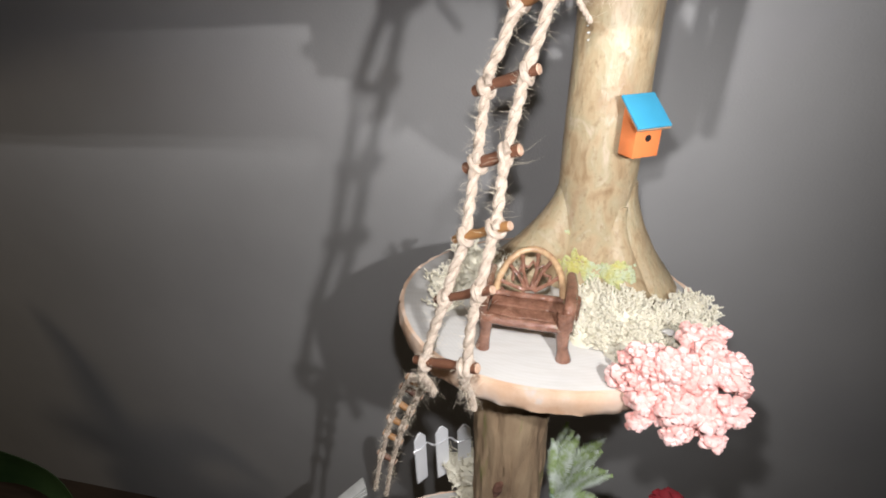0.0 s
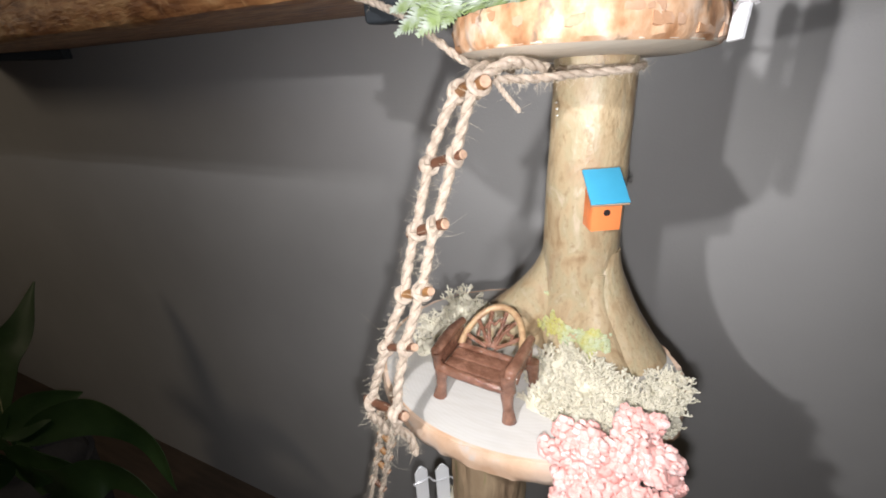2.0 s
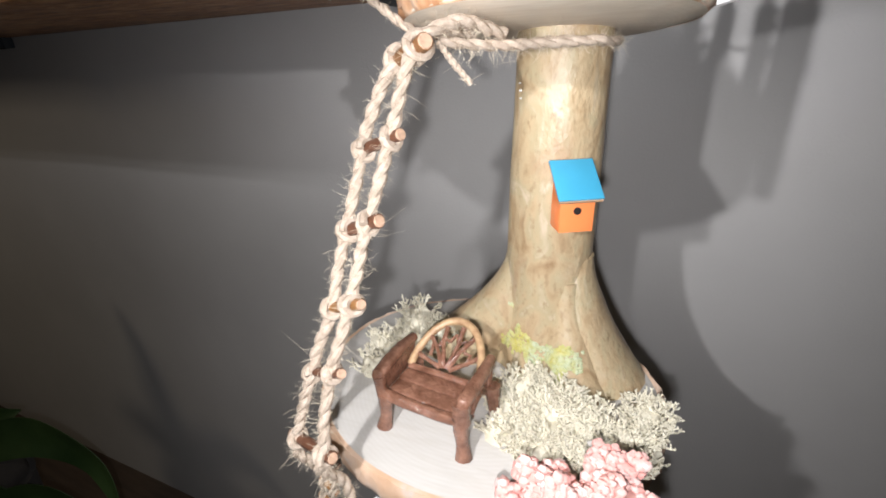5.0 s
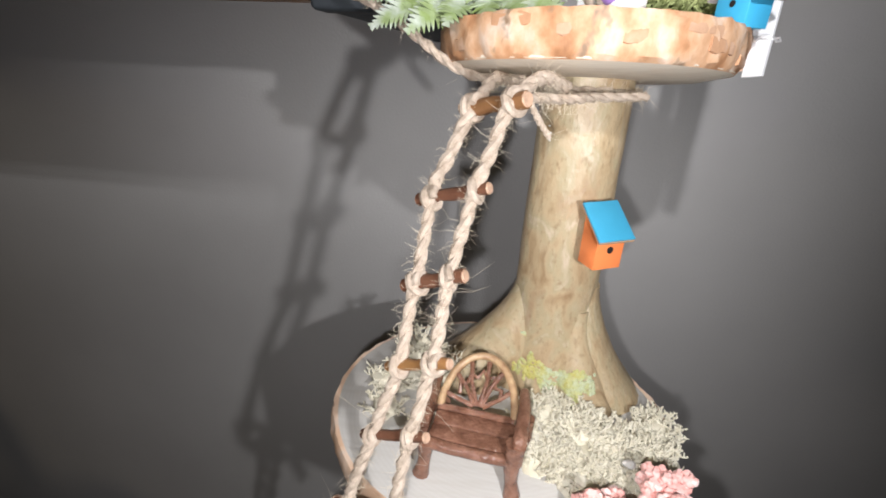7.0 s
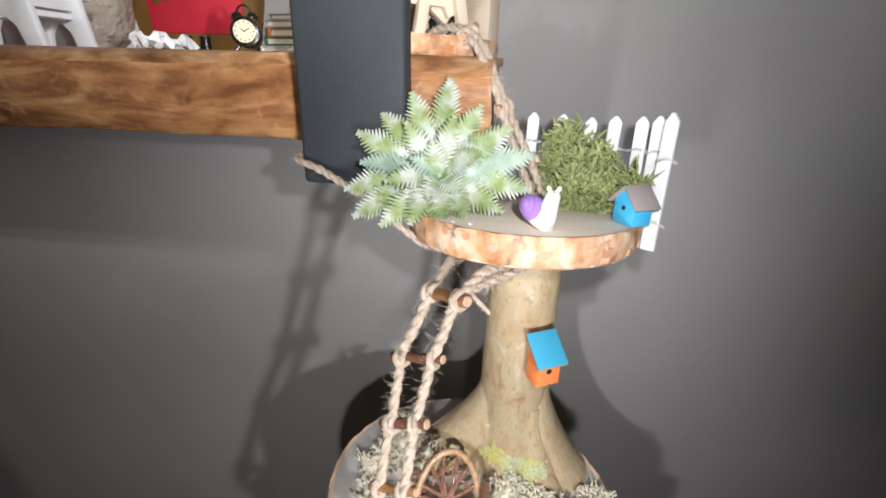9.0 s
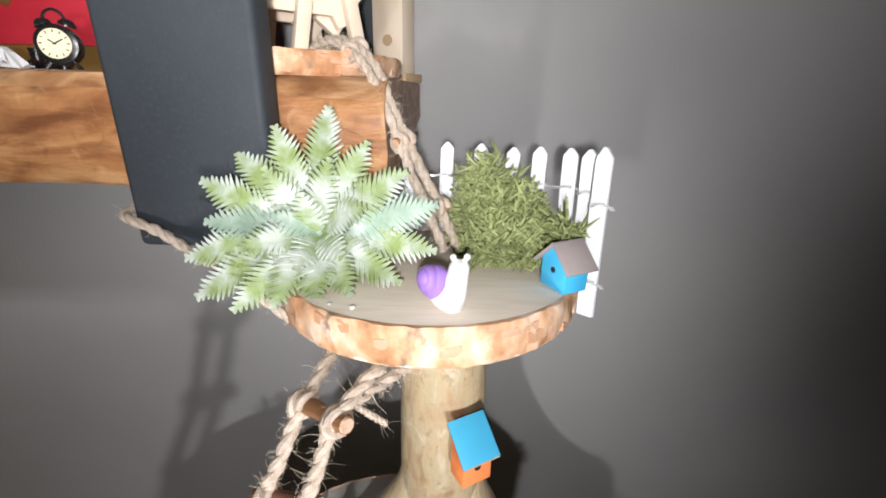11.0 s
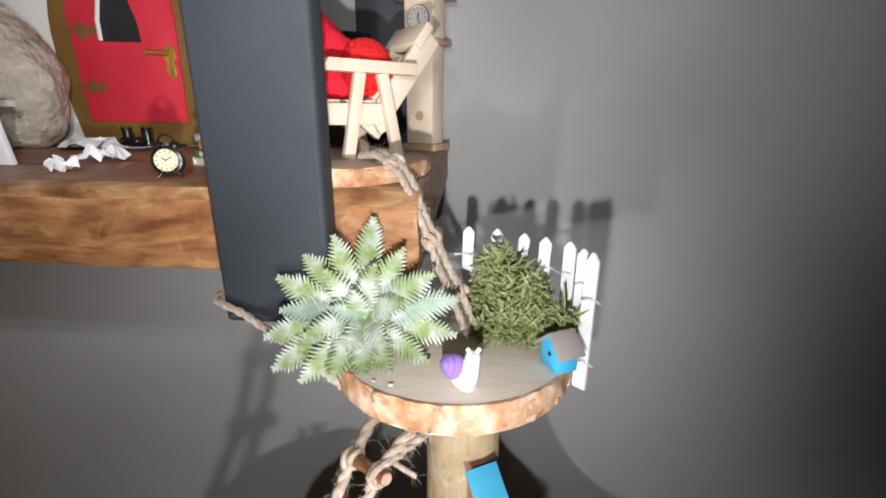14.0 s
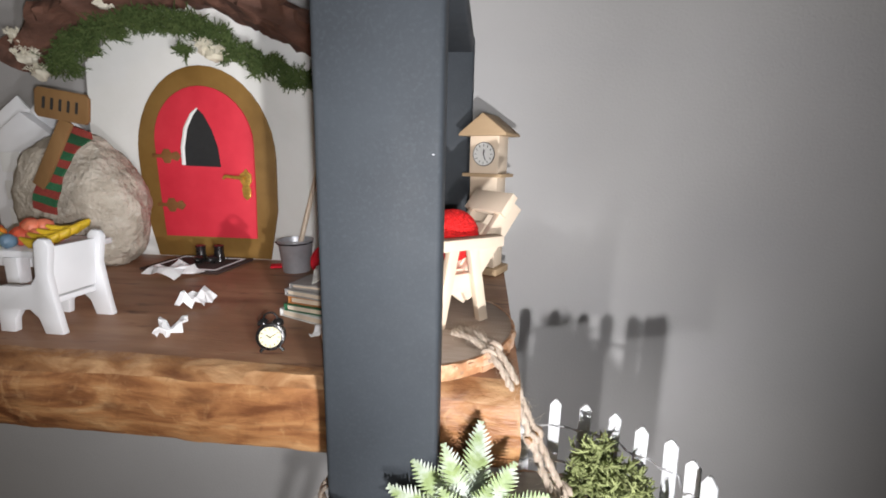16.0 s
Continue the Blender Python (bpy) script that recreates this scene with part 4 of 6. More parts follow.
def cot_house():
    """Blue box with a grey gable roof at the edge of the upper slice."""
    ob = thing("birdhouse", (0.3163, 0.4934, 1.5492), "tiny bright blue birdhouse with grey gable roof by the fence", "birdhouse", "birdhouses", turn=-63)
    w, d, h, g = 0.0082, 0.0068, 0.0135, 0.0215
    s = Shape()
    s.m = pose(0, -d, 0)
    s.slab([(-w, 0), (w, 0), (w, h), (0, g), (-w, h)], 2 * d)
    part("box", s, BRIGHT_BLUE, ob, bevel=0.0003)
    for sx in (-1, 1):
        s = Shape()
        a, b = V((0, 0, g + 0.0008)), V((sx * 0.0118, 0, h - 0.0026))
        n = (b - a).cross(V((0, 1, 0))).normalized() * 0.0006
        y0, y1 = -d - 0.0022, d + 0.0022
        vs = [(p.x + k * n.x, y, p.z + k * n.z) for y in (y0, y1) for p in (a, b) for k in (-1, 1)]
        s.add(vs, [(0, 1, 3, 2), (4, 6, 7, 5), (0, 4, 5, 1), (2, 3, 7, 6), (1, 5, 7, 3), (0, 2, 6, 4)])
        part("roof_board", s, ROOF_GREY, ob, "warm grey painted roof board", bevel=0.0002)
    # Dark disc again, coloured like the shade inside a hole; nothing is cut.
    s = Shape()
    s.m = pose(0, -d, 0.0095, 90, 0, 0)
    s.lathe([(0.0014, -0.0002), (0.0014, 0.0003)], 14)
    part("entrance_hole", s, HOLE_SHADE, ob)
    return ob


cot_house()


def snail_ornament():
    """A clay ornament, left as one plain shape: upright white body and a purple coil."""
    s = Shape()
    s.tube([(0.0005, 0.001, 0.0), (0.0012, 0.001, 0.0012), (0.0022, 0.0005, 0.0045), (0.0040, -0.001, 0.010), (0.0050, -0.0015, 0.0155), (0.0054, -0.002, 0.0190), (0.0054, -0.002, 0.0208), (0.0054, -0.002, 0.0214)],
           [0.0070, 0.0078, 0.0070, 0.0052, 0.0043, 0.0041, 0.0030, 0.0012], 18)
    for x in (0.0026, 0.0082):
        s.tube([(0.0054, -0.002, 0.0192), (x, -0.0025, 0.0222)], [0.0013, 0.0010], 8)
        s.ball((x, -0.0025, 0.0228), 0.0014, 6, 8)
    s.slot = 1
    s.ball((-0.0038, 0.0015, 0.0105), (0.0066, 0.0058, 0.0074), 12, 18)
    s.ball((-0.0066, 0.0006, 0.0122), (0.0050, 0.0056, 0.0062), 12, 18)
    s.ball((-0.0084, -0.0004, 0.0136), (0.0034, 0.0048, 0.0042), 10, 16)
    return solo("clay_ornament", s, [WHITE_CLAY, PURPLE], (0.2605, 0.4680, 1.5506), "small white clay ornament with a purple coiled shell", "ornament", turn=8)


snail_ornament()

# pale lichen round the roots, green moss on the upper slice, pink foam blossom on the rim
lichen_patch("reindeer_lichen", [(0.262, 0.468, 1.315, 0.014, 90), (0.284, 0.460, 1.315, 0.016, 110), (0.303, 0.453, 1.314, 0.015, 96), (0.322, 0.464, 1.314, 0.017, 110), (0.331, 0.486, 1.314, 0.014, 84),
                                 (0.262, 0.484, 1.321, 0.012, 60), (0.282, 0.476, 1.322, 0.013, 64), (0.270, 0.447, 1.312, 0.009, 30), (0.300, 0.470, 1.319, 0.012, 50), (0.250, 0.474, 1.315, 0.009, 36), (0.256, 0.450, 1.312, 0.010, 40), (0.276, 0.440, 1.311, 0.011, 44), (0.290, 0.438, 1.312, 0.012, 50), (0.312, 0.440, 1.313, 0.012, 50)],
             LICHEN, "pale cream reindeer lichen heaped round the tree roots", "lichen", 0.0060, 0.00086, 3, 4)
lichen_patch("reindeer_lichen", [(0.152, 0.500, 1.314, 0.012, 34), (0.166, 0.508, 1.318, 0.014, 44), (0.182, 0.512, 1.322, 0.013, 40), (0.170, 0.520, 1.330, 0.012, 30), (0.156, 0.474, 1.313, 0.009, 20), (0.192, 0.505, 1.326, 0.010, 24)],
             LICHEN, "pale reindeer lichen behind the bench", "lichen", 0.0072, 0.0008, 3, 9)
lichen_patch("reindeer_lichen", [(0.163, 0.522, 1.055, 0.022, 60), (0.175, 0.505, 1.040, 0.020, 40)], LICHEN, "pale lichen beside the lower trunk", "lichen", 0.009, 0.0008, 3, 11)

strands("moss_clump", MOSS, "loose olive green moss clump before the white fence", "moss",
        [(0.284, 0.562, 1.548, 0.019, 0.016, 0.054, 560), (0.299, 0.548, 1.548, 0.022, 0.018, 0.042, 640), (0.294, 0.532, 1.547, 0.024, 0.014, 0.020, 460), (0.321, 0.520, 1.552, 0.011, 0.010, 0.021, 200)],
        0.0096, 0.00092, 5)


def blossom():
    rng = random.Random(6)
    s = Shape()
    lobes = [(0.284, 0.408, 1.331, 0.017), (0.304, 0.402, 1.333, 0.019), (0.320, 0.408, 1.336, 0.018), (0.318, 0.424, 1.341, 0.015), (0.333, 0.412, 1.325, 0.012), (0.300, 0.392, 1.318, 0.017),
             (0.318, 0.392, 1.314, 0.016), (0.285, 0.395, 1.313, 0.013), (0.302, 0.387, 1.304, 0.010), (0.331, 0.398, 1.312, 0.010), (0.279, 0.388, 1.303, 0.006), (0.322, 0.386, 1.300, 0.007), (0.272, 0.405, 1.322, 0.010)]
    whole = [(0.302 + (x - 0.303) * 0.90, 0.404 + (y - 0.402) * 0.90, 1.3215 + (z - 1.321) * 0.90, q * 0.95) for x, y, z, q in lobes]
    small = []
    for x, y, z, q in whole:
        small.append((x, y, z, q * 0.72))
        for _ in range(8):
            d = V((rng.gauss(0, 1), rng.gauss(0, 1), rng.gauss(0, 1))).normalized()
            small.append((x + d.x * q * 0.78, y + d.y * q * 0.68, z + d.z * q * 0.66, q * rng.uniform(0.22, 0.40)))
    for x, y, z, q in small:
        s.ball((x, y, z), (q * 0.80, q * 0.70, q * 0.66), 10, 14, 0.4)
        for _ in range(int(q * q * 900000) + 3):
            d = V((rng.gauss(0, 1), rng.gauss(0, 1), rng.gauss(0, 1))).normalized()
            k = q * rng.uniform(0.72, 1.02)
            p = V((x + d.x * k, y + d.y * k * 0.85, z + d.z * k * 0.8))
            r = rng.uniform(0.0012, 0.0029)
            s.ball(p, (r, r * rng.uniform(0.8, 1.1), r * rng.uniform(0.75, 1.1)), 6, 9, 0.45)
    solo("foam_blossom", s, PINK, (0, 0, 0), "crumbly pink and white foam flower cluster on the platform rim", "flower", kind="stuff")
    s = Shape()
    s.tube([(0.288, 0.425, 1.314), (0.302, 0.420, 1.316), (0.316, 0.428, 1.318)], 0.003, 8)
    solo("twig_base", s, TWIG, (0, 0, 0), "dark glued twig under the pink blossom", "twig")


blossom()


def crust():
    """Ragged scales of yellow-green lichen that lie on the bark of the stem and the roots."""
    rng = random.Random(3)
    s = Shape()
    for ob in tree.children:
        me = ob.data
        polys = [p for p in me.polygons if 1.322 < p.center.z < 1.372 and p.normal.y < -0.15]
        if not polys:
            continue
        for p in rng.choices(polys, [q.area for q in polys], k=1500):
            vs = [me.vertices[i].co for i in p.vertices]
            u, w = rng.random(), rng.random()
            c = vs[0].lerp(vs[1], u).lerp(vs[-1].lerp(vs[min(2, len(vs) - 1)], u), w)
            x = c.x - 0.2625
            band = 1 - abs(c.z - (1.3365 + 0.05 * abs(x - 0.004))) / 0.0105
            if c.z > 1.352:
                band = 0.30 if noise.noise(c * 75) > 0.52 else -1
            if band + 1.1 * noise.noise(c * 95) < 0.34 or not -0.024 < x < 0.030:
                continue
            n = p.normal
            e = n.orthogonal().normalized()
            m = Matrix((e, n.cross(e), n)).transposed().to_4x4()
            m.translation = c
            s.m = m @ pose(0, 0, 0.0002, rng.uniform(-16, 16), rng.uniform(-16, 16), rng.uniform(0, 360))
            k = rng.uniform(0.0007, 0.0021)
            s.ball((0, 0, 0), (k, k * rng.uniform(0.6, 1.0), 0.0006), 4, 7, 0.9)
    solo("crust_lichen", s, YELLOW_LICHEN, (0, 0, 0), "yellow-green crusty lichen on the tree roots", "lichen", kind="stuff")


crust()

# ---------------------------------------------------------------- upper platform
FRONDS = [(88, 10, 0.062, 0.0112), (60, 22, 0.050, 0.0100), (112, 20, 0.054, 0.0104), (136, 14, 0.054, 0.0106), (158, 18, 0.058, 0.0110), (176, 24, 0.050, 0.0104), (193, 16, 0.060, 0.0114), (212, 20, 0.060, 0.0114),
          (232, 30, 0.052, 0.0104), (252, 40, 0.045, 0.0102), (282, 44, 0.043, 0.0102), (306, 40, 0.044, 0.0099), (330, 24, 0.050, 0.0102), (352, 16, 0.058, 0.0106), (12, 18, 0.060, 0.0114),
          (32, 26, 0.054, 0.0110), (74, 42, 0.040, 0.0093), (128, 40, 0.040, 0.0092), (20, 48, 0.038, 0.0090), (200, 46, 0.040, 0.0092), (262, 58, 0.031, 0.0087), (322, 54, 0.032, 0.0088), (100, 62, 0.028, 0.0081), (160, 60, 0.028, 0.0080)]
fern("fern", (0.1985, 0.513, 1.5655), FRONDS, "frosted pale green artificial fern rosette on the upper platform", 5, (FERN, FERN_BLUE), 64, 0.9)
fern("fern", (0.258, 0.505, 1.052), [(60, 68, 0.075, 0.011), (20, 56, 0.075, 0.011), (0, 45, 0.07, 0.011), (100, 75, 0.065, 0.01), (-30, 40, 0.06, 0.01), (40, 75, 0.08, 0.011), (10, 66, 0.080, 0.012), (32, 52, 0.085, 0.012), (75, 50, 0.075, 0.012), (-10, 58, 0.078, 0.012)],
     "frosted green artificial fern beside the lower trunk", 8, (FERN, FERN), 0.0, 0.9)


def picket_fence(centre, pickets, h, w, label, wires=((0.68, 0.0004), (0.2, 0.0004))):
    """Pickets from (foot, top) pairs, facing away from a point before them, held by twisted wires."""
    ob = thing("picket_fence", (0, 0, 0), label, "fence", "picket fences")
    me = picket_shape(h, w, 0.0022).mesh("picket", WHITE, 0.0003, 1)
    spots = []
    for foot, top in pickets:
        foot, top = V(foot), V(top)
        zz = (top - foot).normalized()
        out = V((foot.x - centre[0], foot.y - centre[1], 0)).normalized()
        xx = out.cross(zz).normalized()
        yy = zz.cross(xx)
        m = Matrix((xx, yy, zz)).transposed().to_4x4()
        m.translation = foot
        m = m @ Matrix.Diagonal((1, 1, (top - foot).length / h, 1))
        q = part("picket", me, None, ob)
        q.matrix_local = m
        spots.append(m)
    for u, rr in wires:
        s = Shape()
        pts = []
        for m in spots:
            e = 1 if (spots[-1].translation - spots[0].translation).dot(m.to_3x3() @ V((1, 0, 0))) > 0 else -1
            for k, dx in enumerate((-w * 0.6 * e, 0, w * 0.6 * e)):
                pts.append(m @ V((dx, (-0.0026 if m.to_3x3().col[1].dot(V((m.translation.x - centre[0], m.translation.y - centre[1], 0))) > 0 else 0.0026) if k == 1 else 0.0, h * u + (0.0008 if k == 1 else -0.0004))))
        line = spline(pts, 4)
        s.tube(line, rr, 6)
        s.tube([p + V((0.0006 * math.cos(i * 0.9), 0.0006 * math.cos(i * 0.9), 0.0009 * math.sin(i * 0.9))) for i, p in enumerate(line)], rr, 6)
        e = line[0]
        s.tube([e, e + V((0.001, -0.002, 0.0005)), e + V((0.002, -0.0015, -0.0008)), e + V((0.001, 0.0, -0.001)), e + V((0.0005, -0.0005, 0))], rr, 6)
        part("wire", s, WIRE, ob, "thin twisted silver wire")
    return ob


picket_fence((0.262, 0.449), [((0.3318, 0.5010, 1.5295), (0.3375, 0.5205, 1.6105)), ((0.3355, 0.529, 1.5395), (0.3368, 0.539, 1.607)), ((0.332, 0.554, 1.5385), (0.3335, 0.563, 1.6045)), ((0.317, 0.571, 1.5365), (0.319, 0.578, 1.603)),
                              ((0.302, 0.590, 1.5335), (0.306, 0.598, 1.600)), ((0.283, 0.601, 1.5345), (0.285, 0.606, 1.601)), ((0.261, 0.605, 1.5345), (0.262, 0.611, 1.601)), ((0.238, 0.604, 1.5345), (0.236, 0.609, 1.601)), ((0.216, 0.594, 1.5345), (0.212, 0.599, 1.601))],
             0.080, 0.0092, "white miniature picket fence wired round the upper platform", ((0.66, 0.0006), (0.2, 0.0006)))
picket_fence((0.20, 0.44), [((0.112, 0.511, 1.032), (0.113, 0.511, 1.112)), ((0.136, 0.518, 1.038), (0.136, 0.519, 1.118)), ((0.160, 0.523, 1.039), (0.160, 0.525, 1.119))],
             0.080, 0.0152, "white miniature picket fence beside the lower trunk", ((0.72, 0.0008),))

s = Shape()
for i in range(3):
    s.m = pose(0.035, 0.455, 1.045 + i * 0.004, 0, -28, 30 + i * 3)
    s.box((-0.02, -0.006, 0), (0.035, 0.006, 0.003))
solo("grey_slat", s, plain("weathered_slat", (0.42, 0.42, 0.40), 0.7), (0, 0, 0), "small weathered grey slats sticking up below", "slat", bevel=0.0004)
s = Shape()
rng_red = random.Random(2)
for _ in range(60):
    d = V((rng_red.gauss(0, 1), rng_red.gauss(0, 1), rng_red.gauss(0, 1))).normalized()
    s.ball(V((0.360, 0.478, 1.100)) + d * 0.014, (0.006, 0.006, 0.003), 4, 7, 0.4)
s.tube(spline([(0.360, 0.478, 1.098), (0.352, 0.476, 1.075), (0.322, 0.468, 1.037)], 5), 0.0015, 6)
solo("red_flower", s, DARK_RED, (0, 0, 0), "dark red artificial flower head low by the fern", "flower")

for x, y, z, r in ((0.223, 0.464, 1.5515, 0.0013), (0.213, 0.467, 1.5513, 0.0009), (0.306, 0.449, 1.3255, 0.0030), (0.292, 0.4515, 1.3215, 0.0016),
                   (0.2423, 0.5203, 1.4990, 0.0007), (0.2432, 0.5194, 1.4952, 0.0009), (0.2435, 0.5191, 1.4911, 0.0008), (0.2830, 0.4640, 1.5322, 0.0010), (0.2980, 0.4710, 1.5316, 0.0009)):
    s = Shape()
    s.ball((0, 0, 0), (r * 1.3, r, r * 0.7), 7, 10, 0.3)
    solo("glue_blob", s, GLUE, (x, y, z), "small shiny blob of dried clear glue", "glue")

# ---------------------------------------------------------------- the little house on the beam
DOOR_Y, TOP = 0.876, BEAM_Z


def arch(cx, wb, wt, z0, zs, zt, n=20):
    pts = [(cx - wb / 2, z0), (cx - wt / 2 * 0.985, (z0 + zs) / 2)]
    pts += [(cx - wt / 2 * math.cos(math.pi * i / n), zs + (zt - zs) * math.sin(math.pi * i / n)) for i in range(n + 1)]
    return pts + [(cx + wt / 2 * 0.985, (z0 + zs) / 2), (cx + wb / 2, z0)]


def little_house():
    ob = thing("miniature_house", (0, 0, 0), "white miniature house front with arched red door and bark roof", "house")
    s = Shape()
    s.m = pose(0, DOOR_Y, 0)
    s.slab([(-0.388, TOP), (-0.382, 1.80), (-0.374, 1.915), (-0.30, 1.972), (-0.20, 2.0), (-0.10, 1.965), (0.0, 1.922), (0.008, 1.80), (0.012, TOP)], 0.014)
    part("wall", s, HOUSE_WHITE, ob, "whitewashed board")
    s = Shape()
    s.m = pose(0, DOOR_Y - 0.003, 0)
    s.slab(arch(-0.203, 0.176, 0.208, TOP + 0.001, 1.785, 1.911), 0.004)
    part("door_frame", s, FRAME_BROWN, ob, "brown painted arch", bevel=0.0006)
    door = new("door", None)
    door.parent = ob
    door.empty_display_size = 0.01
    tagged(door, "bright red arched door")
    s = Shape()
    s.m = pose(0, DOOR_Y - 0.006, 0)
    s.slab(arch(-0.2035, 0.141, 0.148, 1.672, 1.806, 1.884), 0.0045)
    part("leaf", s, DOOR_RED, door, bevel=0.0008)
    # Flat black slab over the leaf, where the door has a cut opening.
    gothic = [(-0.234, 1.775), (-0.179, 1.774), (-0.181, 1.800), (-0.189, 1.826), (-0.199, 1.846), (-0.207, 1.853), (-0.216, 1.845), (-0.227, 1.826), (-0.233, 1.800)]
    s = Shape()
    s.m = pose(0, DOOR_Y - 0.0068, 0)
    s.slab(gothic, 0.003)
    part("window_pane", s, WINDOW_BLACK, door, "flat black slab in the shape of the pointed window")
    s = Shape()
    s.tube([(-0.234, DOOR_Y - 0.0072, 1.776), (-0.2335, DOOR_Y - 0.0072, 1.80), (-0.2265, DOOR_Y - 0.0072, 1.827), (-0.2155, DOOR_Y - 0.0072, 1.846), (-0.207, DOOR_Y - 0.0072, 1.854)], [0.0028, 0.003, 0.0028, 0.0024, 0.0012], 6)
    part("window_reveal", s, HOUSE_WHITE, door, "raw white edge of the window opening")
    for z in (1.788, 1.718):
        s = Shape()
        s.m = pose(-0.262, DOOR_Y - 0.0072, z)
        s.slab([(-0.020, -0.0025), (-0.006, -0.0025), (-0.002, -0.010), (0.006, -0.010), (0.009, -0.004), (0.018, -0.007), (0.024, 0.0), (0.018, 0.007), (0.009, 0.004), (0.006, 0.010), (-0.002, 0.010), (-0.006, 0.0025), (-0.020, 0.0025)], 0.0015)
        part("hinge", s, HINGE_BROWN, door, bevel=0.0004)
    s = Shape()
    s.m = pose(-0.1425, DOOR_Y - 0.0085, 1.752)
    s.slab([(-0.005, -0.019), (0.0, -0.024), (0.006, -0.019), (0.0065, -0.008), (0.0045, -0.003), (0.0085, 0.003), (0.0085, 0.013), (0.004, 0.016), (0.001, 0.021), (-0.003, 0.016), (-0.0085, 0.013), (-0.0085, 0.003), (-0.0045, -0.003), (-0.0065, -0.008)], 0.003)
    part("lock_plate", s, GOLD, door, bevel=0.0006)
    s = Shape()
    s.tube([(-0.1425, DOOR_Y - 0.010, 1.760), (-0.1425, DOOR_Y - 0.015, 1.760), (-0.155, DOOR_Y - 0.0155, 1.7605), (-0.168, DOOR_Y - 0.015, 1.762), (-0.172, DOOR_Y - 0.015, 1.758)], [0.0024, 0.0028, 0.0026, 0.0022, 0.0016], 8)
    part("handle", s, GOLD, door)
    for pts, rad in (([(-0.205, 0.856, 2.012), (-0.13, 0.850, 1.988), (-0.06, 0.846, 1.955), (0.02, 0.846, 1.930), (0.070, 0.85, 1.914), (0.106, 0.852, 1.888)], (0.030, 0.032, 0.031, 0.030, 0.028, 0.012)),
                     ([(-0.20, 0.858, 2.016), (-0.28, 0.852, 1.995), (-0.36, 0.850, 1.968), (-0.42, 0.850, 1.935), (-0.45, 0.852, 1.92)], (0.030, 0.032, 0.030, 0.027, 0.010))):
        line = even(spline(pts, 10), 0.006)
        sh = Shape()
        vs, fs, k = [], [], 16
        for i, p in enumerate(line):
            u = i / (len(line) - 1) * (len(rad) - 1)
            r = rad[min(int(u), len(rad) - 2)] * (1 - u % 1) + rad[min(int(u) + 1, len(rad) - 1)] * (u % 1)
            for j in range(k):
                w = 2 * math.pi * j / k
                q = r * (1 + 0.35 * noise.noise((p.x * 30, math.cos(w) * 1.6, math.sin(w) * 1.6)) + 0.22 * noise.noise((p.x * 110, math.cos(w) * 5, math.sin(w) * 5)))
                vs.append(p + V((0, math.cos(w) * q * 1.35, math.sin(w) * q * 0.85)))
        for i in range(len(line) - 1):
            fs += [(i * k + j, i * k + (j + 1) % k, (i + 1) * k + (j + 1) % k, (i + 1) * k + j) for j in range(k)]
        fs += [tuple(range(k))[::-1], tuple((len(line) - 1) * k + j for j in range(k))]
        sh.add(vs, fs)
        part("roof_bark", sh, ROOF_BARK, ob, "rough red-brown bark slab")
    return ob


little_house()
strands("roof_moss", MOSS_DEEP, "deep green moss hanging along the bark roof edge", "moss",
        [(-0.378, 0.846, 1.894, 0.022, 0.014, 0.035, 494), (-0.352, 0.844, 1.919, 0.029, 0.016, 0.030, 570), (-0.315, 0.844, 1.939, 0.031, 0.016, 0.030, 570), (-0.270, 0.844, 1.949, 0.034, 0.016, 0.027, 570), (-0.225, 0.844, 1.949, 0.034, 0.016, 0.024, 494),
         (-0.188, 0.844, 1.944, 0.030, 0.014, 0.022, 460), (-0.205, 0.850, 1.921, 0.010, 0.006, 0.008, 90), (-0.155, 0.844, 1.930, 0.026, 0.014, 0.022, 400), (-0.125, 0.844, 1.909, 0.026, 0.014, 0.022, 380), (-0.085, 0.844, 1.894, 0.026, 0.014, 0.022, 418), (-0.045, 0.844, 1.879, 0.026, 0.014, 0.020, 418), (0.000, 0.846, 1.866, 0.022, 0.012, 0.016, 247), (0.045, 0.856, 1.852, 0.010, 0.008, 0.016, 57)],
        0.0090, 0.0007, 15)
lichen_patch("roof_lichen", [(-0.288, 0.828, 1.975, 0.012, 40), (-0.425, 0.835, 1.935, 0.011, 36), (-0.418, 0.835, 1.912, 0.011, 36), (-0.405, 0.838, 1.893, 0.009, 26), (-0.152, 0.832, 1.914, 0.010, 34), (-0.162, 0.832, 1.920, 0.008, 24), (-0.100, 0.83, 1.985, 0.012, 30)],
             LICHEN, "tufts of pale lichen on the bark roof", "lichen", 0.0062, 0.0007, 3, 31)

# stone, sign, scarf
SC, SR = (-0.338, 0.812, 1.724), (0.084, 0.058, 0.090)


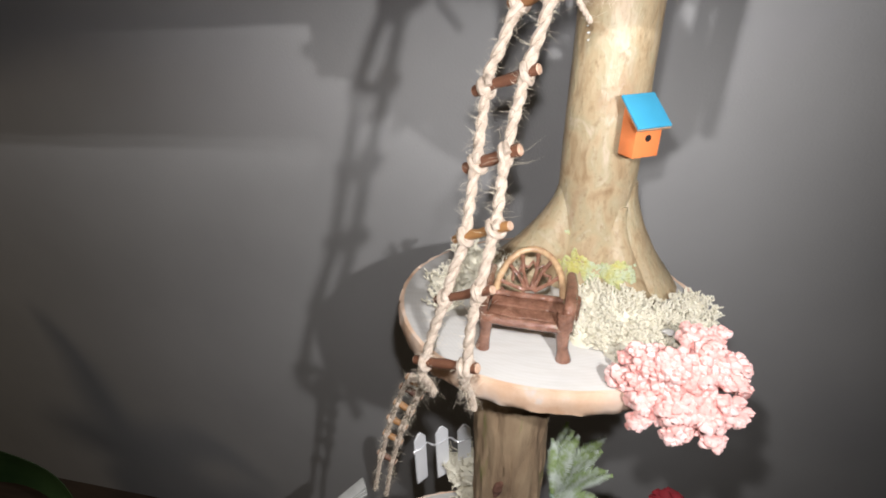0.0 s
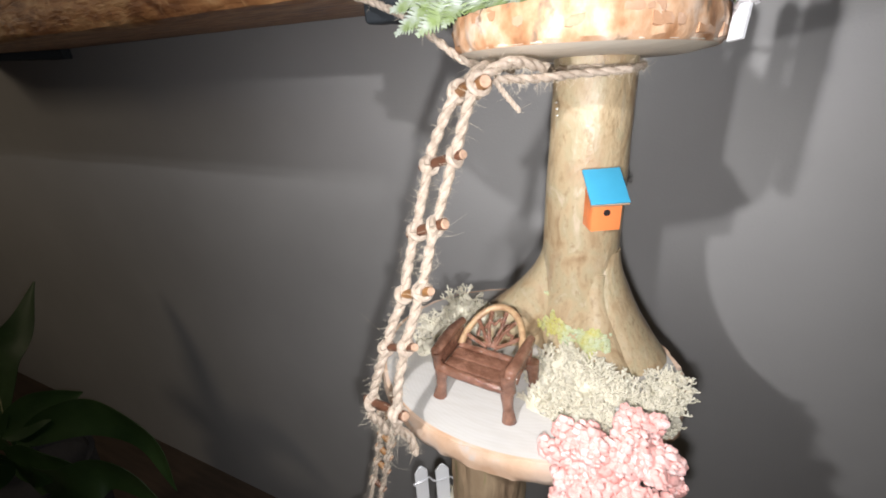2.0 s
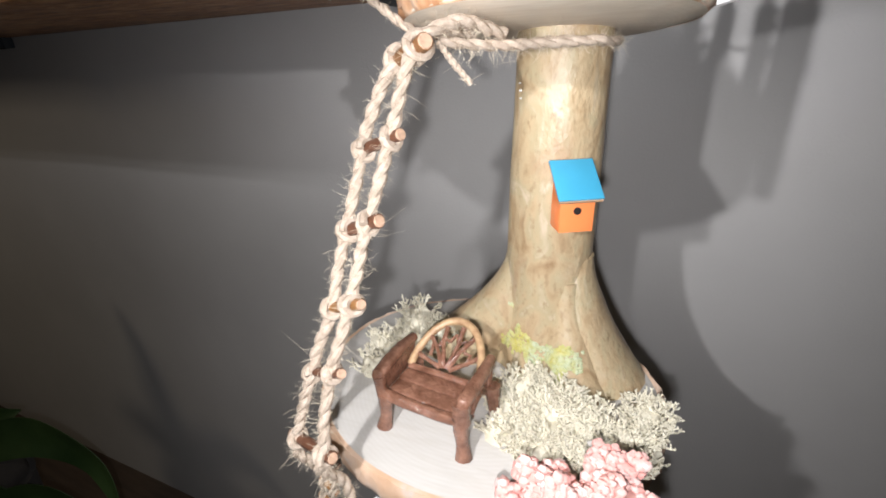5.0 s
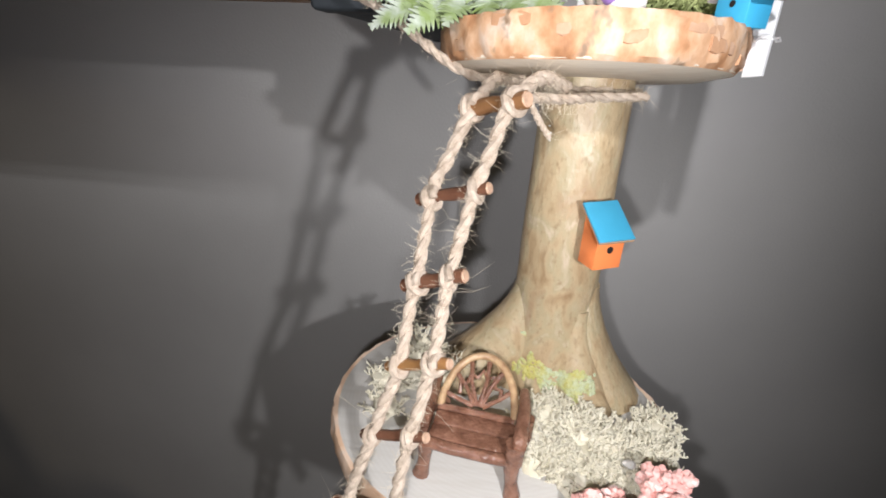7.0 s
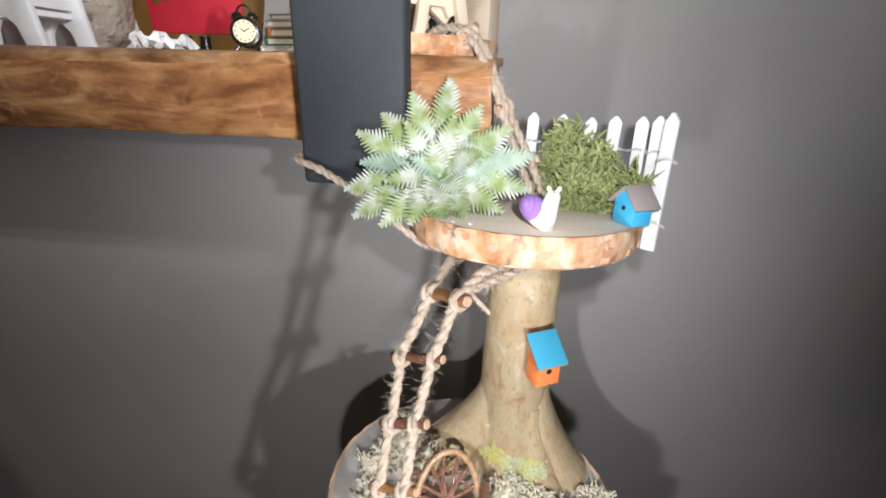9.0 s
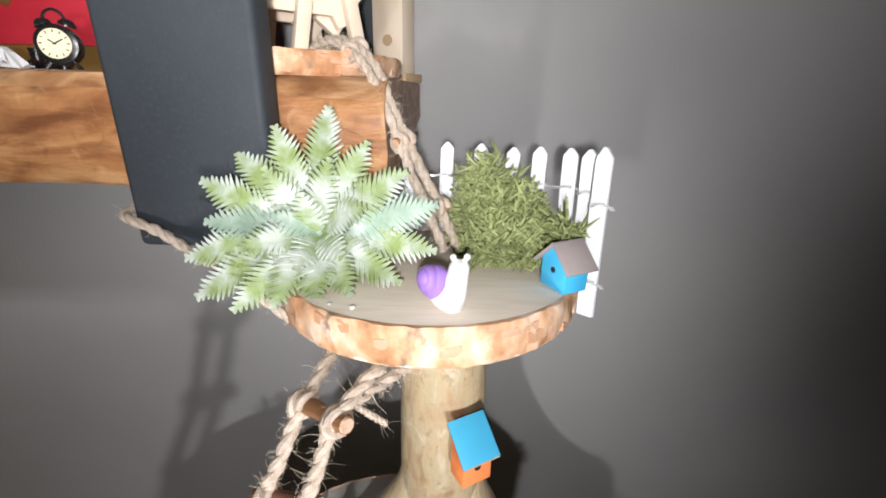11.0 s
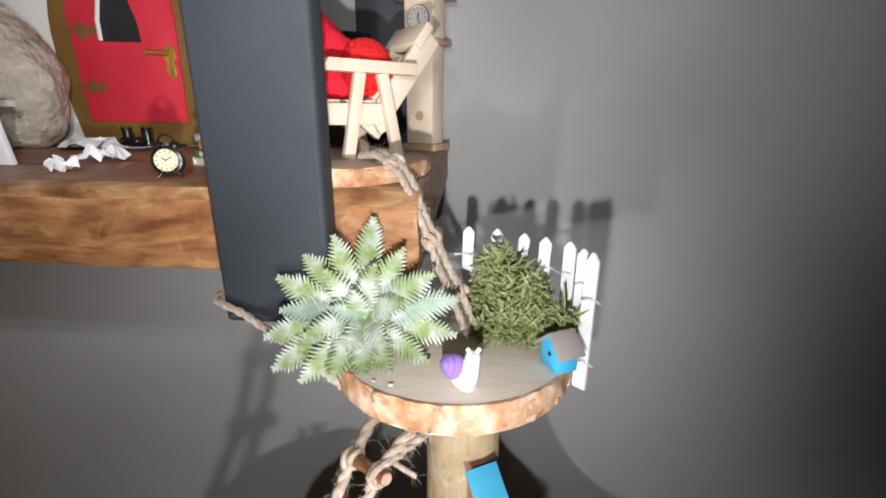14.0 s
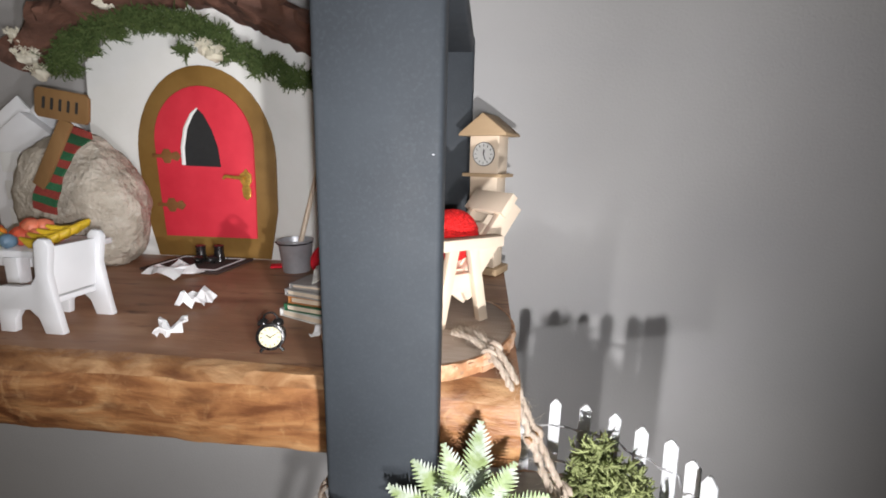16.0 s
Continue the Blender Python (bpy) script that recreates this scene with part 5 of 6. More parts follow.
def boulder():
    s = Shape()
    vs, fs, a, b = [], [], 56, 84
    for i in range(a + 1):
        p = math.pi * i / a
        for j in range(b):
            w = 2 * math.pi * j / b
            d = V((math.sin(p) * math.cos(w), math.sin(p) * math.sin(w), math.cos(p)))
            q = 1 + 0.10 * noise.noise(d * 1.3 + V((4, 1, 2))) + 0.05 * noise.noise(d * 4.0) + 0.022 * noise.noise(d * 11) + 0.012 * noise.noise(d * 26)
            top = 1 - 0.22 * max(0, d.z) * abs(d.x)
            x = d.x * SR[0] * q * top - 0.012 * d.z * abs(d.z)
            vs.append((x, d.y * SR[1] * q, max(d.z * SR[2] * q, TOP - SC[2] + 0.0005)))
    for i in range(a):
        for j in range(b):
            fs.append((i * b + j, (i + 1) * b + j, (i + 1) * b + (j + 1) % b, i * b + (j + 1) % b))
    s.add(vs, fs)
    return solo("boulder", s, STONE, SC, "large rough grey-brown fieldstone leaning by the house", "stone")


boulder()


def on_stone(x, z, lift=0.004):
    k = max(0.03, 1 - ((x - SC[0]) / SR[0]) ** 2 - ((z - SC[2]) / SR[2]) ** 2)
    return V((x, SC[1] - SR[1] * 1.04 * math.sqrt(k) - lift, z))


def sign():
    ob = thing("name_sign", (0, 0, 0), "small brown wooden name sign on a leaning stake", "sign")
    s = Shape()
    s.m = pose(-0.284, 0.744, 1.842, 0, 9, 0)
    w, h = 0.033, 0.0165
    s.slab([(-w + 0.004, -h), (w - 0.004, -h), (w, -h + 0.004), (w, h - 0.004), (w - 0.004, h), (-w + 0.004, h), (-w, h - 0.004), (-w, -h + 0.004)], 0.004)
    board = part("board", s, SIGN_WOOD, ob, bevel=0.0006)
    for i in range(5):
        q = Shape()
        q.m = pose(-0.284, 0.744, 1.842, 0, 9, 0) @ pose(-0.021 + i * 0.0102, -0.0005, 0, 0, 4, 0)
        q.box((-0.0014, -0.0004, -0.0065), (0.0014, 0.0004, 0.0065))
        part("letter_bar", q, INK, board, "burnt dark bar")
    s = Shape()
    s.beam((-0.286, 0.7505, 1.826), (-0.335, 0.7505, 1.750), 0.016, 0.004, (0, 1, 0))
    part("stake", s, SIGN_WOOD, ob, bevel=0.0006)


sign()


def scarf():
    ob = thing("striped_scarf", (0, 0, 0), "red and green striped knitted scarf draped over the stone", "scarf")
    n = 11
    for i in range(n):
        s = Shape()
        vs = []
        for k in (0, 0.5, 1.0):
            u = (i + k) / n
            cx, cz = -0.319 - 0.014 * u * u, 1.820 - 0.100 * u
            hw = 0.0135
            for e in (-1, -0.5, 0, 0.5, 1):
                p = on_stone(cx + hw * e, cz - 0.004 * e, 0.0045 + 0.001 * math.sin(e * 3 + u * 20))
                vs += [p, p + V((0, 0.003, 0))]
        fs = []
        for r in range(2):
            for c in range(4):
                a = r * 10 + c * 2
                fs += [(a, a + 2, a + 12, a + 10), (a + 1, a + 11, a + 13, a + 3)]
            fs += [(r * 10, r * 10 + 10, r * 10 + 11, r * 10 + 1), (r * 10 + 8, r * 10 + 9, r * 10 + 19, r * 10 + 18)]
        s.add(vs, fs)
        part("stripe", s, SCARF_GREEN if i % 2 else SCARF_RED, ob)


scarf()


def white_lantern():
    ob = thing("white_lantern", (-0.462, 0.868, TOP), "white wooden house-shaped lantern behind the stone", "lantern", turn=8)
    s = Shape()
    s.m = pose(0, -0.02, 0)
    s.slab([(-0.055, 0), (0.055, 0), (0.05, 0.165), (0.0, 0.205), (-0.05, 0.165)], 0.04)
    part("body", s, WHITE, ob, bevel=0.001)
    for sx in (-1, 1):
        s = Shape()
        s.beam((0, 0, 0.209), (sx * 0.062, 0, 0.159), 0.05, 0.004, (0, 1, 0))
        part("roof_board", s, WHITE, ob, bevel=0.0006)
    for x in (-0.022, 0.022):
        for z in (0.055, 0.095, 0.135):
            s = Shape()
            s.box((x - 0.014, -0.0215, z - 0.014), (x + 0.014, -0.0195, z + 0.014))
            part("pane", s, HOUSE_WHITE, ob, "pale recessed pane", bevel=0.001)


white_lantern()


def white_chair():
    ob = thing("toy_chair", (0, 0, TOP + 0.0005), "white painted wooden doll's chair beside the table", "chair")
    side = [(-0.207, 0), (-0.193, 0), (-0.191, 0.012), (-0.185, 0.020), (-0.176, 0.021), (-0.169, 0.014), (-0.165, 0), (-0.148, 0), (-0.152, 0.030), (-0.154, 0.052), (-0.149, 0.076), (-0.152, 0.081), (-0.158, 0.082),
            (-0.163, 0.078), (-0.166, 0.050), (-0.171, 0.043), (-0.182, 0.041), (-0.200, 0.041), (-0.208, 0.034), (-0.206, 0.020)]
    for y in (0.586, 0.634):
        s = Shape()
        s.m = pose(0, y, 0)
        s.slab(side, 0.006)
        part("side_panel", s, WHITE, ob, bevel=0.0012)
    s = Shape()
    s.box((-0.205, 0.5925, 0.024), (-0.161, 0.6335, 0.029))
    part("seat", s, WHITE, ob, bevel=0.0008)
    s = Shape()
    s.add([(-0.164, 0.5925, 0.031), (-0.160, 0.5925, 0.031), (-0.1545, 0.5925, 0.074), (-0.1585, 0.5925, 0.074), (-0.164, 0.6335, 0.031), (-0.160, 0.6335, 0.031), (-0.1545, 0.6335, 0.074), (-0.1585, 0.6335, 0.074)],
          [(0, 1, 2, 3), (7, 6, 5, 4), (0, 4, 5, 1), (1, 5, 6, 2), (2, 6, 7, 3), (3, 7, 4, 0)])
    part("backrest", s, WHITE, ob, bevel=0.0008)


white_chair()


def toy_table():
    ob = thing("toy_table", (0, 0, TOP + 0.0005), "white painted wooden doll's table", "table")
    s = Shape()
    s.box((-0.47, 0.640, 0.050), (-0.222, 0.722, 0.057))
    part("tabletop", s, WHITE, ob, bevel=0.0015)
    for x in (-0.45, -0.252):
        for y in (0.644, 0.706):
            s = Shape()
            s.box((x - 0.007, y - 0.006, 0), (x + 0.007, y + 0.006, 0.050))
            part("leg", s, WHITE, ob, bevel=0.0008)
    s = Shape()
    s.box((-0.44, 0.652, 0.038), (-0.245, 0.657, 0.050))
    part("apron", s, WHITE, ob, bevel=0.0006)


toy_table()
FT = TOP + 0.0577


def berry(x, y, z, r, mat, nm, label):
    s = Shape()
    r *= 1.42
    s.ball((0, 0, 0), (r, r, r * 0.95), 8, 12, 0.15)
    solo(nm, s, mat, (x, y, z + r * 0.28), label, "fruit", "fruit on the table")


for i, (x, y) in enumerate(((-0.262, 0.662), (-0.250, 0.666), (-0.273, 0.670), (-0.257, 0.676), (-0.244, 0.678), (-0.268, 0.684))):
    berry(x, y, FT + 0.0068, 0.0065, FRUITS[i % 2], "strawberry", "small glossy red toy strawberry on the table")
for i, (x, y) in enumerate(((-0.256, 0.668), (-0.266, 0.675), (-0.250, 0.674))):
    berry(x, y, FT + 0.0160, 0.006, FRUITS[1 - i % 2], "strawberry", "small glossy red toy strawberry on the pile")
berry(-0.290, 0.658, FT + 0.0078, 0.0075, FRUITS[3], "orange", "small toy orange on the table")
berry(-0.278, 0.650, FT + 0.0062, 0.006, FRUITS[4], "pear", "small green toy pear on the table")
berry(-0.261, 0.647, FT + 0.0055, 0.0052, FRUITS[5], "blueberry", "dull blue toy berry on the table")
berry(-0.307, 0.668, FT + 0.0085, 0.008, FRUITS[0], "apple", "small red toy apple on the table")
for i in range(4):
    s = Shape()
    s.tube([(-0.016, 0, 0.006), (-0.006, -0.002, 0.001), (0.005, -0.002, 0.001), (0.015, 0.0, 0.007), (0.018, 0.001, 0.010)], [0.0016, 0.0048, 0.0053, 0.0040, 0.0014], 9)
    solo("banana", s, FRUITS[2], (-0.231 + 0.003 * i, 0.650 + 0.0075 * i, FT + 0.0050 + 0.0034 * i), "small yellow toy banana on the table", "fruit", "fruit on the table", turn=12 + 9 * i)

# ---------------------------------------------------------------- small things on the beam


def alarm_clock():
    ob = thing("alarm_clock", (0.0355, 0.5835, TOP), "tiny black twin-bell alarm clock with cream dial", "clock", turn=16)
    up = pose(0, 0, 0.0148, 82, 0, 0)
    s = Shape()
    s.m = up
    s.lathe([(0.0095, -0.006), (0.0118, -0.005), (0.0122, 0.0), (0.0120, 0.004), (0.0102, 0.0048)], 28)
    part("case", s, BLACK_GLOSS, ob)
    s = Shape()
    s.m = up
    s.lathe([(0.0090, 0.0046), (0.0090, 0.0054)], 28)
    dial = part("dial", s, CREAM_DIAL, ob, "cream dial")
    for a, n, w in ((-60, 0.0055, 0.0007), (55, 0.0038, 0.0008)):
        s = Shape()
        s.m = up @ pose(0, 0, 0.0056, 0, 0, a)
        s.box((-w / 2, -0.001, 0), (w / 2, n, 0.0003))
        part("clock_hand", s, INK, dial)
    for i in range(12):
        s = Shape()
        s.m = up @ pose(0, 0, 0.0055, 0, 0, i * 30) @ pose(0, 0.0074, 0)
        s.box((-0.0003, -0.0008, 0), (0.0003, 0.0008, 0.0003))
        part("hour_mark", s, INK, dial)
    for x in (-0.0062, 0.0062):
        s = Shape()
        s.m = pose(x, 0.001, 0.0262, 0, x * 3200, 0)
        s.lathe([(0.0048, 0.0), (0.0045, 0.0018), (0.003, 0.0036), (0.0008, 0.0044)], 16)
        part("bell", s, BLACK_GLOSS, ob)
        s = Shape()
        s.tube([(x * 0.9, 0, 0.0055), (x * 1.55, -0.001, 0.0008)], [0.0012, 0.0015], 8)
        part("foot", s, BLACK_GLOSS, ob)
    s = Shape()
    s.tube([(0.0058 * math.cos(g), 0.001, 0.0295 + 0.0062 * math.sin(g)) for g in (math.pi * i / 12 for i in range(13))], 0.0009, 7)
    part("carrying_bow", s, BLACK_GLOSS, ob)
    ob.scale = (0.9, 0.9, 0.9)


alarm_clock()


def tissue(place, size, seed, turn):
    """A torn scrap of paper, creased into flat facets."""
    s = Shape()
    s.smooth = False
    n, vs, fs = 6, [], []
    rng = random.Random(seed)
    for i in range(n + 1):
        for j in range(n + 1):
            u, w = i / n * 2 - 1, j / n * 2 - 1
            r = 1 - 0.22 * rng.random() * (abs(u) > 0.9 or abs(w) > 0.9)
            fold = abs(noise.noise((u * 1.0 + seed, w * 1.0, seed))) * 2.6 + abs(noise.noise((u * 2.0, w * 2.0 + seed, 0.3))) * 0.8
            p = V((u * size[0] * r + rng.uniform(-0.1, 0.1) * size[0], w * size[1] * 1.5 * r + rng.uniform(-0.1, 0.1) * size[1], 0.0012 + size[2] * 1.0 * min(1.4, fold)))
            vs += [p, p - V((0, 0, 0.0008))]
    k = n + 1
    at = lambda i, j, b: (i * k + j) * 2 + b
    for i in range(n):
        for j in range(n):
            for a, b, c in (((0, 0), (1, 0), (1, 1)), ((0, 0), (1, 1), (0, 1))):
                top = [at(i + p[0], j + p[1], 0) for p in (a, b, c)]
                fs += [tuple(top), tuple(q + 1 for q in top[::-1])]
        for e in (0, n):
            fs += [(at(i, e, 0), at(i, e, 1), at(i + 1, e, 1), at(i + 1, e, 0)), (at(e, i, 0), at(e, i + 1, 0), at(e, i + 1, 1), at(e, i, 1))]
    s.add(vs, fs)
    solo("paper_tissue", s, PAPER, place, "crumpled white paper tissue dropped on the beam", "tissue", "dropped tissues", turn)


tissue((-0.0615, 0.5985, TOP), (0.012, 0.008, 0.0095), 1.3, 20)
tissue((-0.0905, 0.672, TOP), (0.015, 0.010, 0.012), 4.1, 10)
tissue((-0.185, 0.766, TOP), (0.030, 0.017, 0.012), 7.7, -15)
tissue((0.062, 0.618, TOP), (0.008, 0.006, 0.005), 2.7, 0)

mat = thing("door_mat", (-0.195, 0.826, TOP), "dark brown door mat with thin white border line", "mat", turn=-2)
s = Shape()
s.box((-0.056, -0.040, 0.0005), (0.056, 0.042, 0.0035))
part("mat_surface", s, MAT_BROWN, mat, bevel=0.0008)
for lo, hi in (((-0.047, -0.032), (0.047, -0.0295)), ((-0.047, 0.0325), (0.047, 0.035)), ((-0.047, -0.0295), (-0.0445, 0.0325)), ((0.0445, -0.0295), (0.047, 0.0325))):
    s = Shape()
    s.box((*lo, 0.0034), (*hi, 0.0042))
    part("border_line", s, WHITE, mat)
for x, y, a in ((-0.196, 0.832, 20), (-0.174, 0.836, -12)):
    s = Shape()
    s.tube([(0, 0.004, 0.0), (0, 0.004, 0.007), (0, 0.004, 0.016), (0, 0.004, 0.022)], [0.0072, 0.0064, 0.006, 0.0068], 14)
    s.ball((0, -0.007, 0.005), (0.0062, 0.011, 0.0056), 8, 12)
    solo("rubber_boot", s, BLACK_GLOSS, (x, y, TOP + 0.0044), "small shiny black boot standing on the mat", "boot", "pair of boots", a)

pail = thing("bucket", (-0.052, 0.822, TOP), "small galvanised metal bucket with a broom in it", "bucket")
s = Shape()
s.lathe([(0.0170, 0.0005), (0.0175, 0.002), (0.0222, 0.040), (0.0236, 0.0415), (0.0236, 0.0435), (0.0218, 0.0435), (0.0205, 0.038), (0.016, 0.003)], 32)
part("pail", s, BUCKET, pail)
s = Shape()
s.tube([(0.0236, 0, 0.041), (0.022, -0.012, 0.0405), (0.010, -0.0255, 0.040), (-0.010, -0.0255, 0.040), (-0.022, -0.012, 0.0405), (-0.0236, 0, 0.041)], 0.0009, 7)
part("handle", s, BLACK_GLOSS, pail, "dark wire handle")
broom = thing("broom", (0, 0, 0), "pale wooden broom leaning in the bucket", "broom")
s = Shape()
s.tube([(-0.050, 0.822, 1.662), (-0.036, 0.838, 1.732), (-0.0235, 0.855, 1.800)], [0.0034, 0.0032, 0.003], 10)
part("stick", s, PALE_WOOD, broom)
s = Shape()
s.tube([(-0.052, 0.820, 1.654), (-0.0485, 0.824, 1.672)], [0.0085, 0.007], 12)
part("head", s, PALE_WOOD, broom)


def books():
    z = TOP + 0.0005
    rng = random.Random(9)
    for i, (m, h, w, d) in enumerate(((3, 0.0075, 0.060, 0.046), (2, 0.0068, 0.056, 0.042), (1, 0.007, 0.050, 0.038), (0, 0.0065, 0.050, 0.040), (0, 0.005, 0.046, 0.036))):
        ob = thing("book", (0.043 + rng.uniform(-0.004, 0.004), 0.668 + rng.uniform(-0.003, 0.003), z), "small old book lying in the stack", "book", "stack of books", turn=rng.uniform(-26, -4))
        s = Shape()
        s.box((-w / 2 + 0.002, -d / 2 + 0.0015, 0.0012), (w / 2 - 0.002, d / 2, h - 0.0012))
        part("page_block", s, PAGES, ob, "yellowed paper")
        for z0 in (0.0, h - 0.0012):
            s = Shape()
            s.box((-w / 2, -d / 2, z0), (w / 2, d / 2, z0 + 0.0012))
            part("cover", s, BOOKS[m], ob, bevel=0.0003)
        s = Shape()
        s.box((-w / 2 - 0.0012, -d / 2, 0.0), (-w / 2, d / 2, h))
        part("spine", s, BOOKS[m], ob, bevel=0.0003)
        z += h + 0.0003
    s = Shape()
    vs, fs = [], []
    for i in range(9):
        for j in range(7):
            u, w = i / 8 - 0.5, j / 6 - 0.5
            h = 0.010 * (0.5 + w) + 0.0025 * math.sin(u * 9) * math.cos(w * 7) + 0.003
            vs += [V((u * 0.030, w * 0.024, h)), V((u * 0.030, w * 0.024, h - 0.0012))]
    at = lambda i, j, k: (i * 7 + j) * 2 + k
    for i in range(8):
        for j in range(6):
            fs += [(at(i, j, 0), at(i + 1, j, 0), at(i + 1, j + 1, 0), at(i, j + 1, 0)), (at(i, j, 1), at(i, j + 1, 1), at(i + 1, j + 1, 1), at(i + 1, j, 1))]
    for i in range(8):
        fs += [(at(i, 0, 0), at(i, 0, 1), at(i + 1, 0, 1), at(i + 1, 0, 0)), (at(i, 6, 0), at(i + 1, 6, 0), at(i + 1, 6, 1), at(i, 6, 1))]
    for j in range(6):
        fs += [(at(0, j, 0), at(0, j + 1, 0), at(0, j + 1, 1), at(0, j, 1)), (at(8, j, 0), at(8, j, 1), at(8, j + 1, 1), at(8, j + 1, 0))]
    s.add(vs, fs)
    solo("folded_paper", s, plain("grey_newsprint", (0.58, 0.57, 0.53), 0.8, vary=0.3, scale=250), (0.052, 0.670, z), "crumpled newsprint page lying on the books", "paper", turn=12)


books()
s = Shape()
s.ball((0, 0, 0.021), (0.024, 0.020, 0.021), 14, 20, 0.1)
solo("red_pouch", s, YARN_BRIGHT, (0.002, 0.800, TOP), "round red felt pouch beside the bucket", "pouch")
s = Shape()
s.box((-0.012, -0.008, 0.0), (0.012, 0.008, 0.003))
solo("red_tag", s, YARN_BRIGHT, (-0.084, 0.838, TOP + 0.0003), "small flat red felt scrap by the door", "scrap", turn=25, bevel=0.0008)
s = Shape()
rt = random.Random(12)
for k in range(5):
    x = -0.012 + 0.004 * k
    s.tube([(x * 0.3, 0, 0), (x, 0.004, 0.05 + 0.01 * k), (x + 0.004, 0.006, 0.10 + 0.008 * k)], [0.0012, 0.001, 0.0006], 6)
    for j in range(7):
        p = V((x, 0.003, 0.03 + 0.012 * j))
        s.ball(p + V((rt.uniform(-0.004, 0.004), -0.002, 0)), (0.0035, 0.0012, 0.006), 5, 7, 0.3)
solo("dried_sprig", s, plain("dry_olive_leaf", (0.16, 0.13, 0.06), 0.8, vary=0.3), (-0.004, 0.852, TOP + 0.0005), "dry olive-brown sprig leaning on the house wall", "sprig")

s = Shape()
s.tube([(0, 0, 0), (0, 0, 0.004), (0, 0, 0.006)], [0.012, 0.012, 0.004], 16)
s.tube([(0, 0, 0.006), (0, 0, 0.120)], 0.0042, 10)
s.tube([(-0.014, -0.007, 0.126), (-0.004, -0.002, 0.126), (0.013, 0.006, 0.126)], [0.0095, 0.0095, 0.0085], 16)
solo("black_spotlight", s, BLACK_GLOSS, (0.128, 0.800, TOP + 0.0003), "small black lamp head on a thin post", "lamp")

s = Shape()
s.tube(spline([(0.012, 0.856, TOP + 0.002), (0.040, 0.850, 1.690), (0.062, 0.846, 1.735), (0.080, 0.843, 1.762), (0.098, 0.842, 1.760)], 6), [0.010 + 0.004 * math.sin(i * 0.9) * math.sin(i * 0.37) for i in range(24)] + [0.004], 12)
for k, p in enumerate(s.v):
    s.v[k] = p + V((noise.noise(p * 90), noise.noise(p * 90 + V((3, 1, 0))), noise.noise(p * 90 + V((0, 5, 2))))) * 0.004
solo("driftwood", s, ROOF_BARK, (0, 0, 0), "crooked piece of dark bark standing behind the armchair", "bark")


def deck_chair():
    ob = thing("armchair", (0.160, 0.6595, 1.6532), "pale bare wood garden armchair with reclined back", "chair", turn=38)
    for y in (-0.032, 0.032):
        o = 1 if y > 0 else -1
        s = Shape()
        s.beam((-0.0215, y, 0.0), (-0.0095, y, 0.0615), 0.0085, 0.0065, (0, 1, 0))
        part("leg", s, PALE_WOOD, ob, bevel=0.0005)
        s = Shape()
        s.beam((0.0205, y, 0.0), (0.0085, y, 0.0615), 0.0085, 0.0065, (0, 1, 0))
        part("leg", s, PALE_WOOD, ob, bevel=0.0005)
        s = Shape()
        s.m = pose(0, y - 0.006, 0.0612)
        s.slab([(-0.040, 0.0), (0.036, 0.0), (0.036, 0.0085), (-0.034, 0.0085)], 0.012)
        part("armrest", s, PALE_WOOD, ob, bevel=0.0005)
        s = Shape()
        s.m = pose(0, o * 0.0255 - 0.003, 0)
        s.slab([(-0.052, 0.0245), (0.004, 0.0245), (0.008, 0.017), (0.016, 0.021), (0.012, 0.040), (-0.052, 0.040)], 0.006)
        part("seat_rail", s, PALE_WOOD, ob, bevel=0.0005)
        s = Shape()
        s.beam((0.002, o * 0.0188, 0.018), (0.060, o * 0.0188, 0.093), 0.0175, 0.0068, (0, 1, 0))
        part("back_post", s, PALE_WOOD, ob, bevel=0.0005)
    for i in range(4):
        x = -0.046 + i * 0.0145
        s = Shape()
        s.box((x, -0.0220, 0.0395), (x + 0.010, 0.0220, 0.0425))
        part("seat_slat", s, PALE_WOOD, ob, bevel=0.0004)
    for u in (0.30, 0.62, 0.93):
        a = V((0.002, 0, 0.018)).lerp(V((0.060, 0, 0.093)), u) + V((-0.0062, 0, 0.0048))
        k = 0.0265 if u > 0.9 else 0.0150
        s = Shape()
        s.beam(a + V((0, -k, 0)), a + V((0, k, 0)), 0.007 if u > 0.9 else 0.005, 0.020 if u > 0.9 else 0.015, (0.61, 0, 0.79))
        part("back_slat", s, PALE_WOOD, ob, bevel=0.0005)
    ob.scale = (1.07, 1.07, 1.07)


deck_chair()


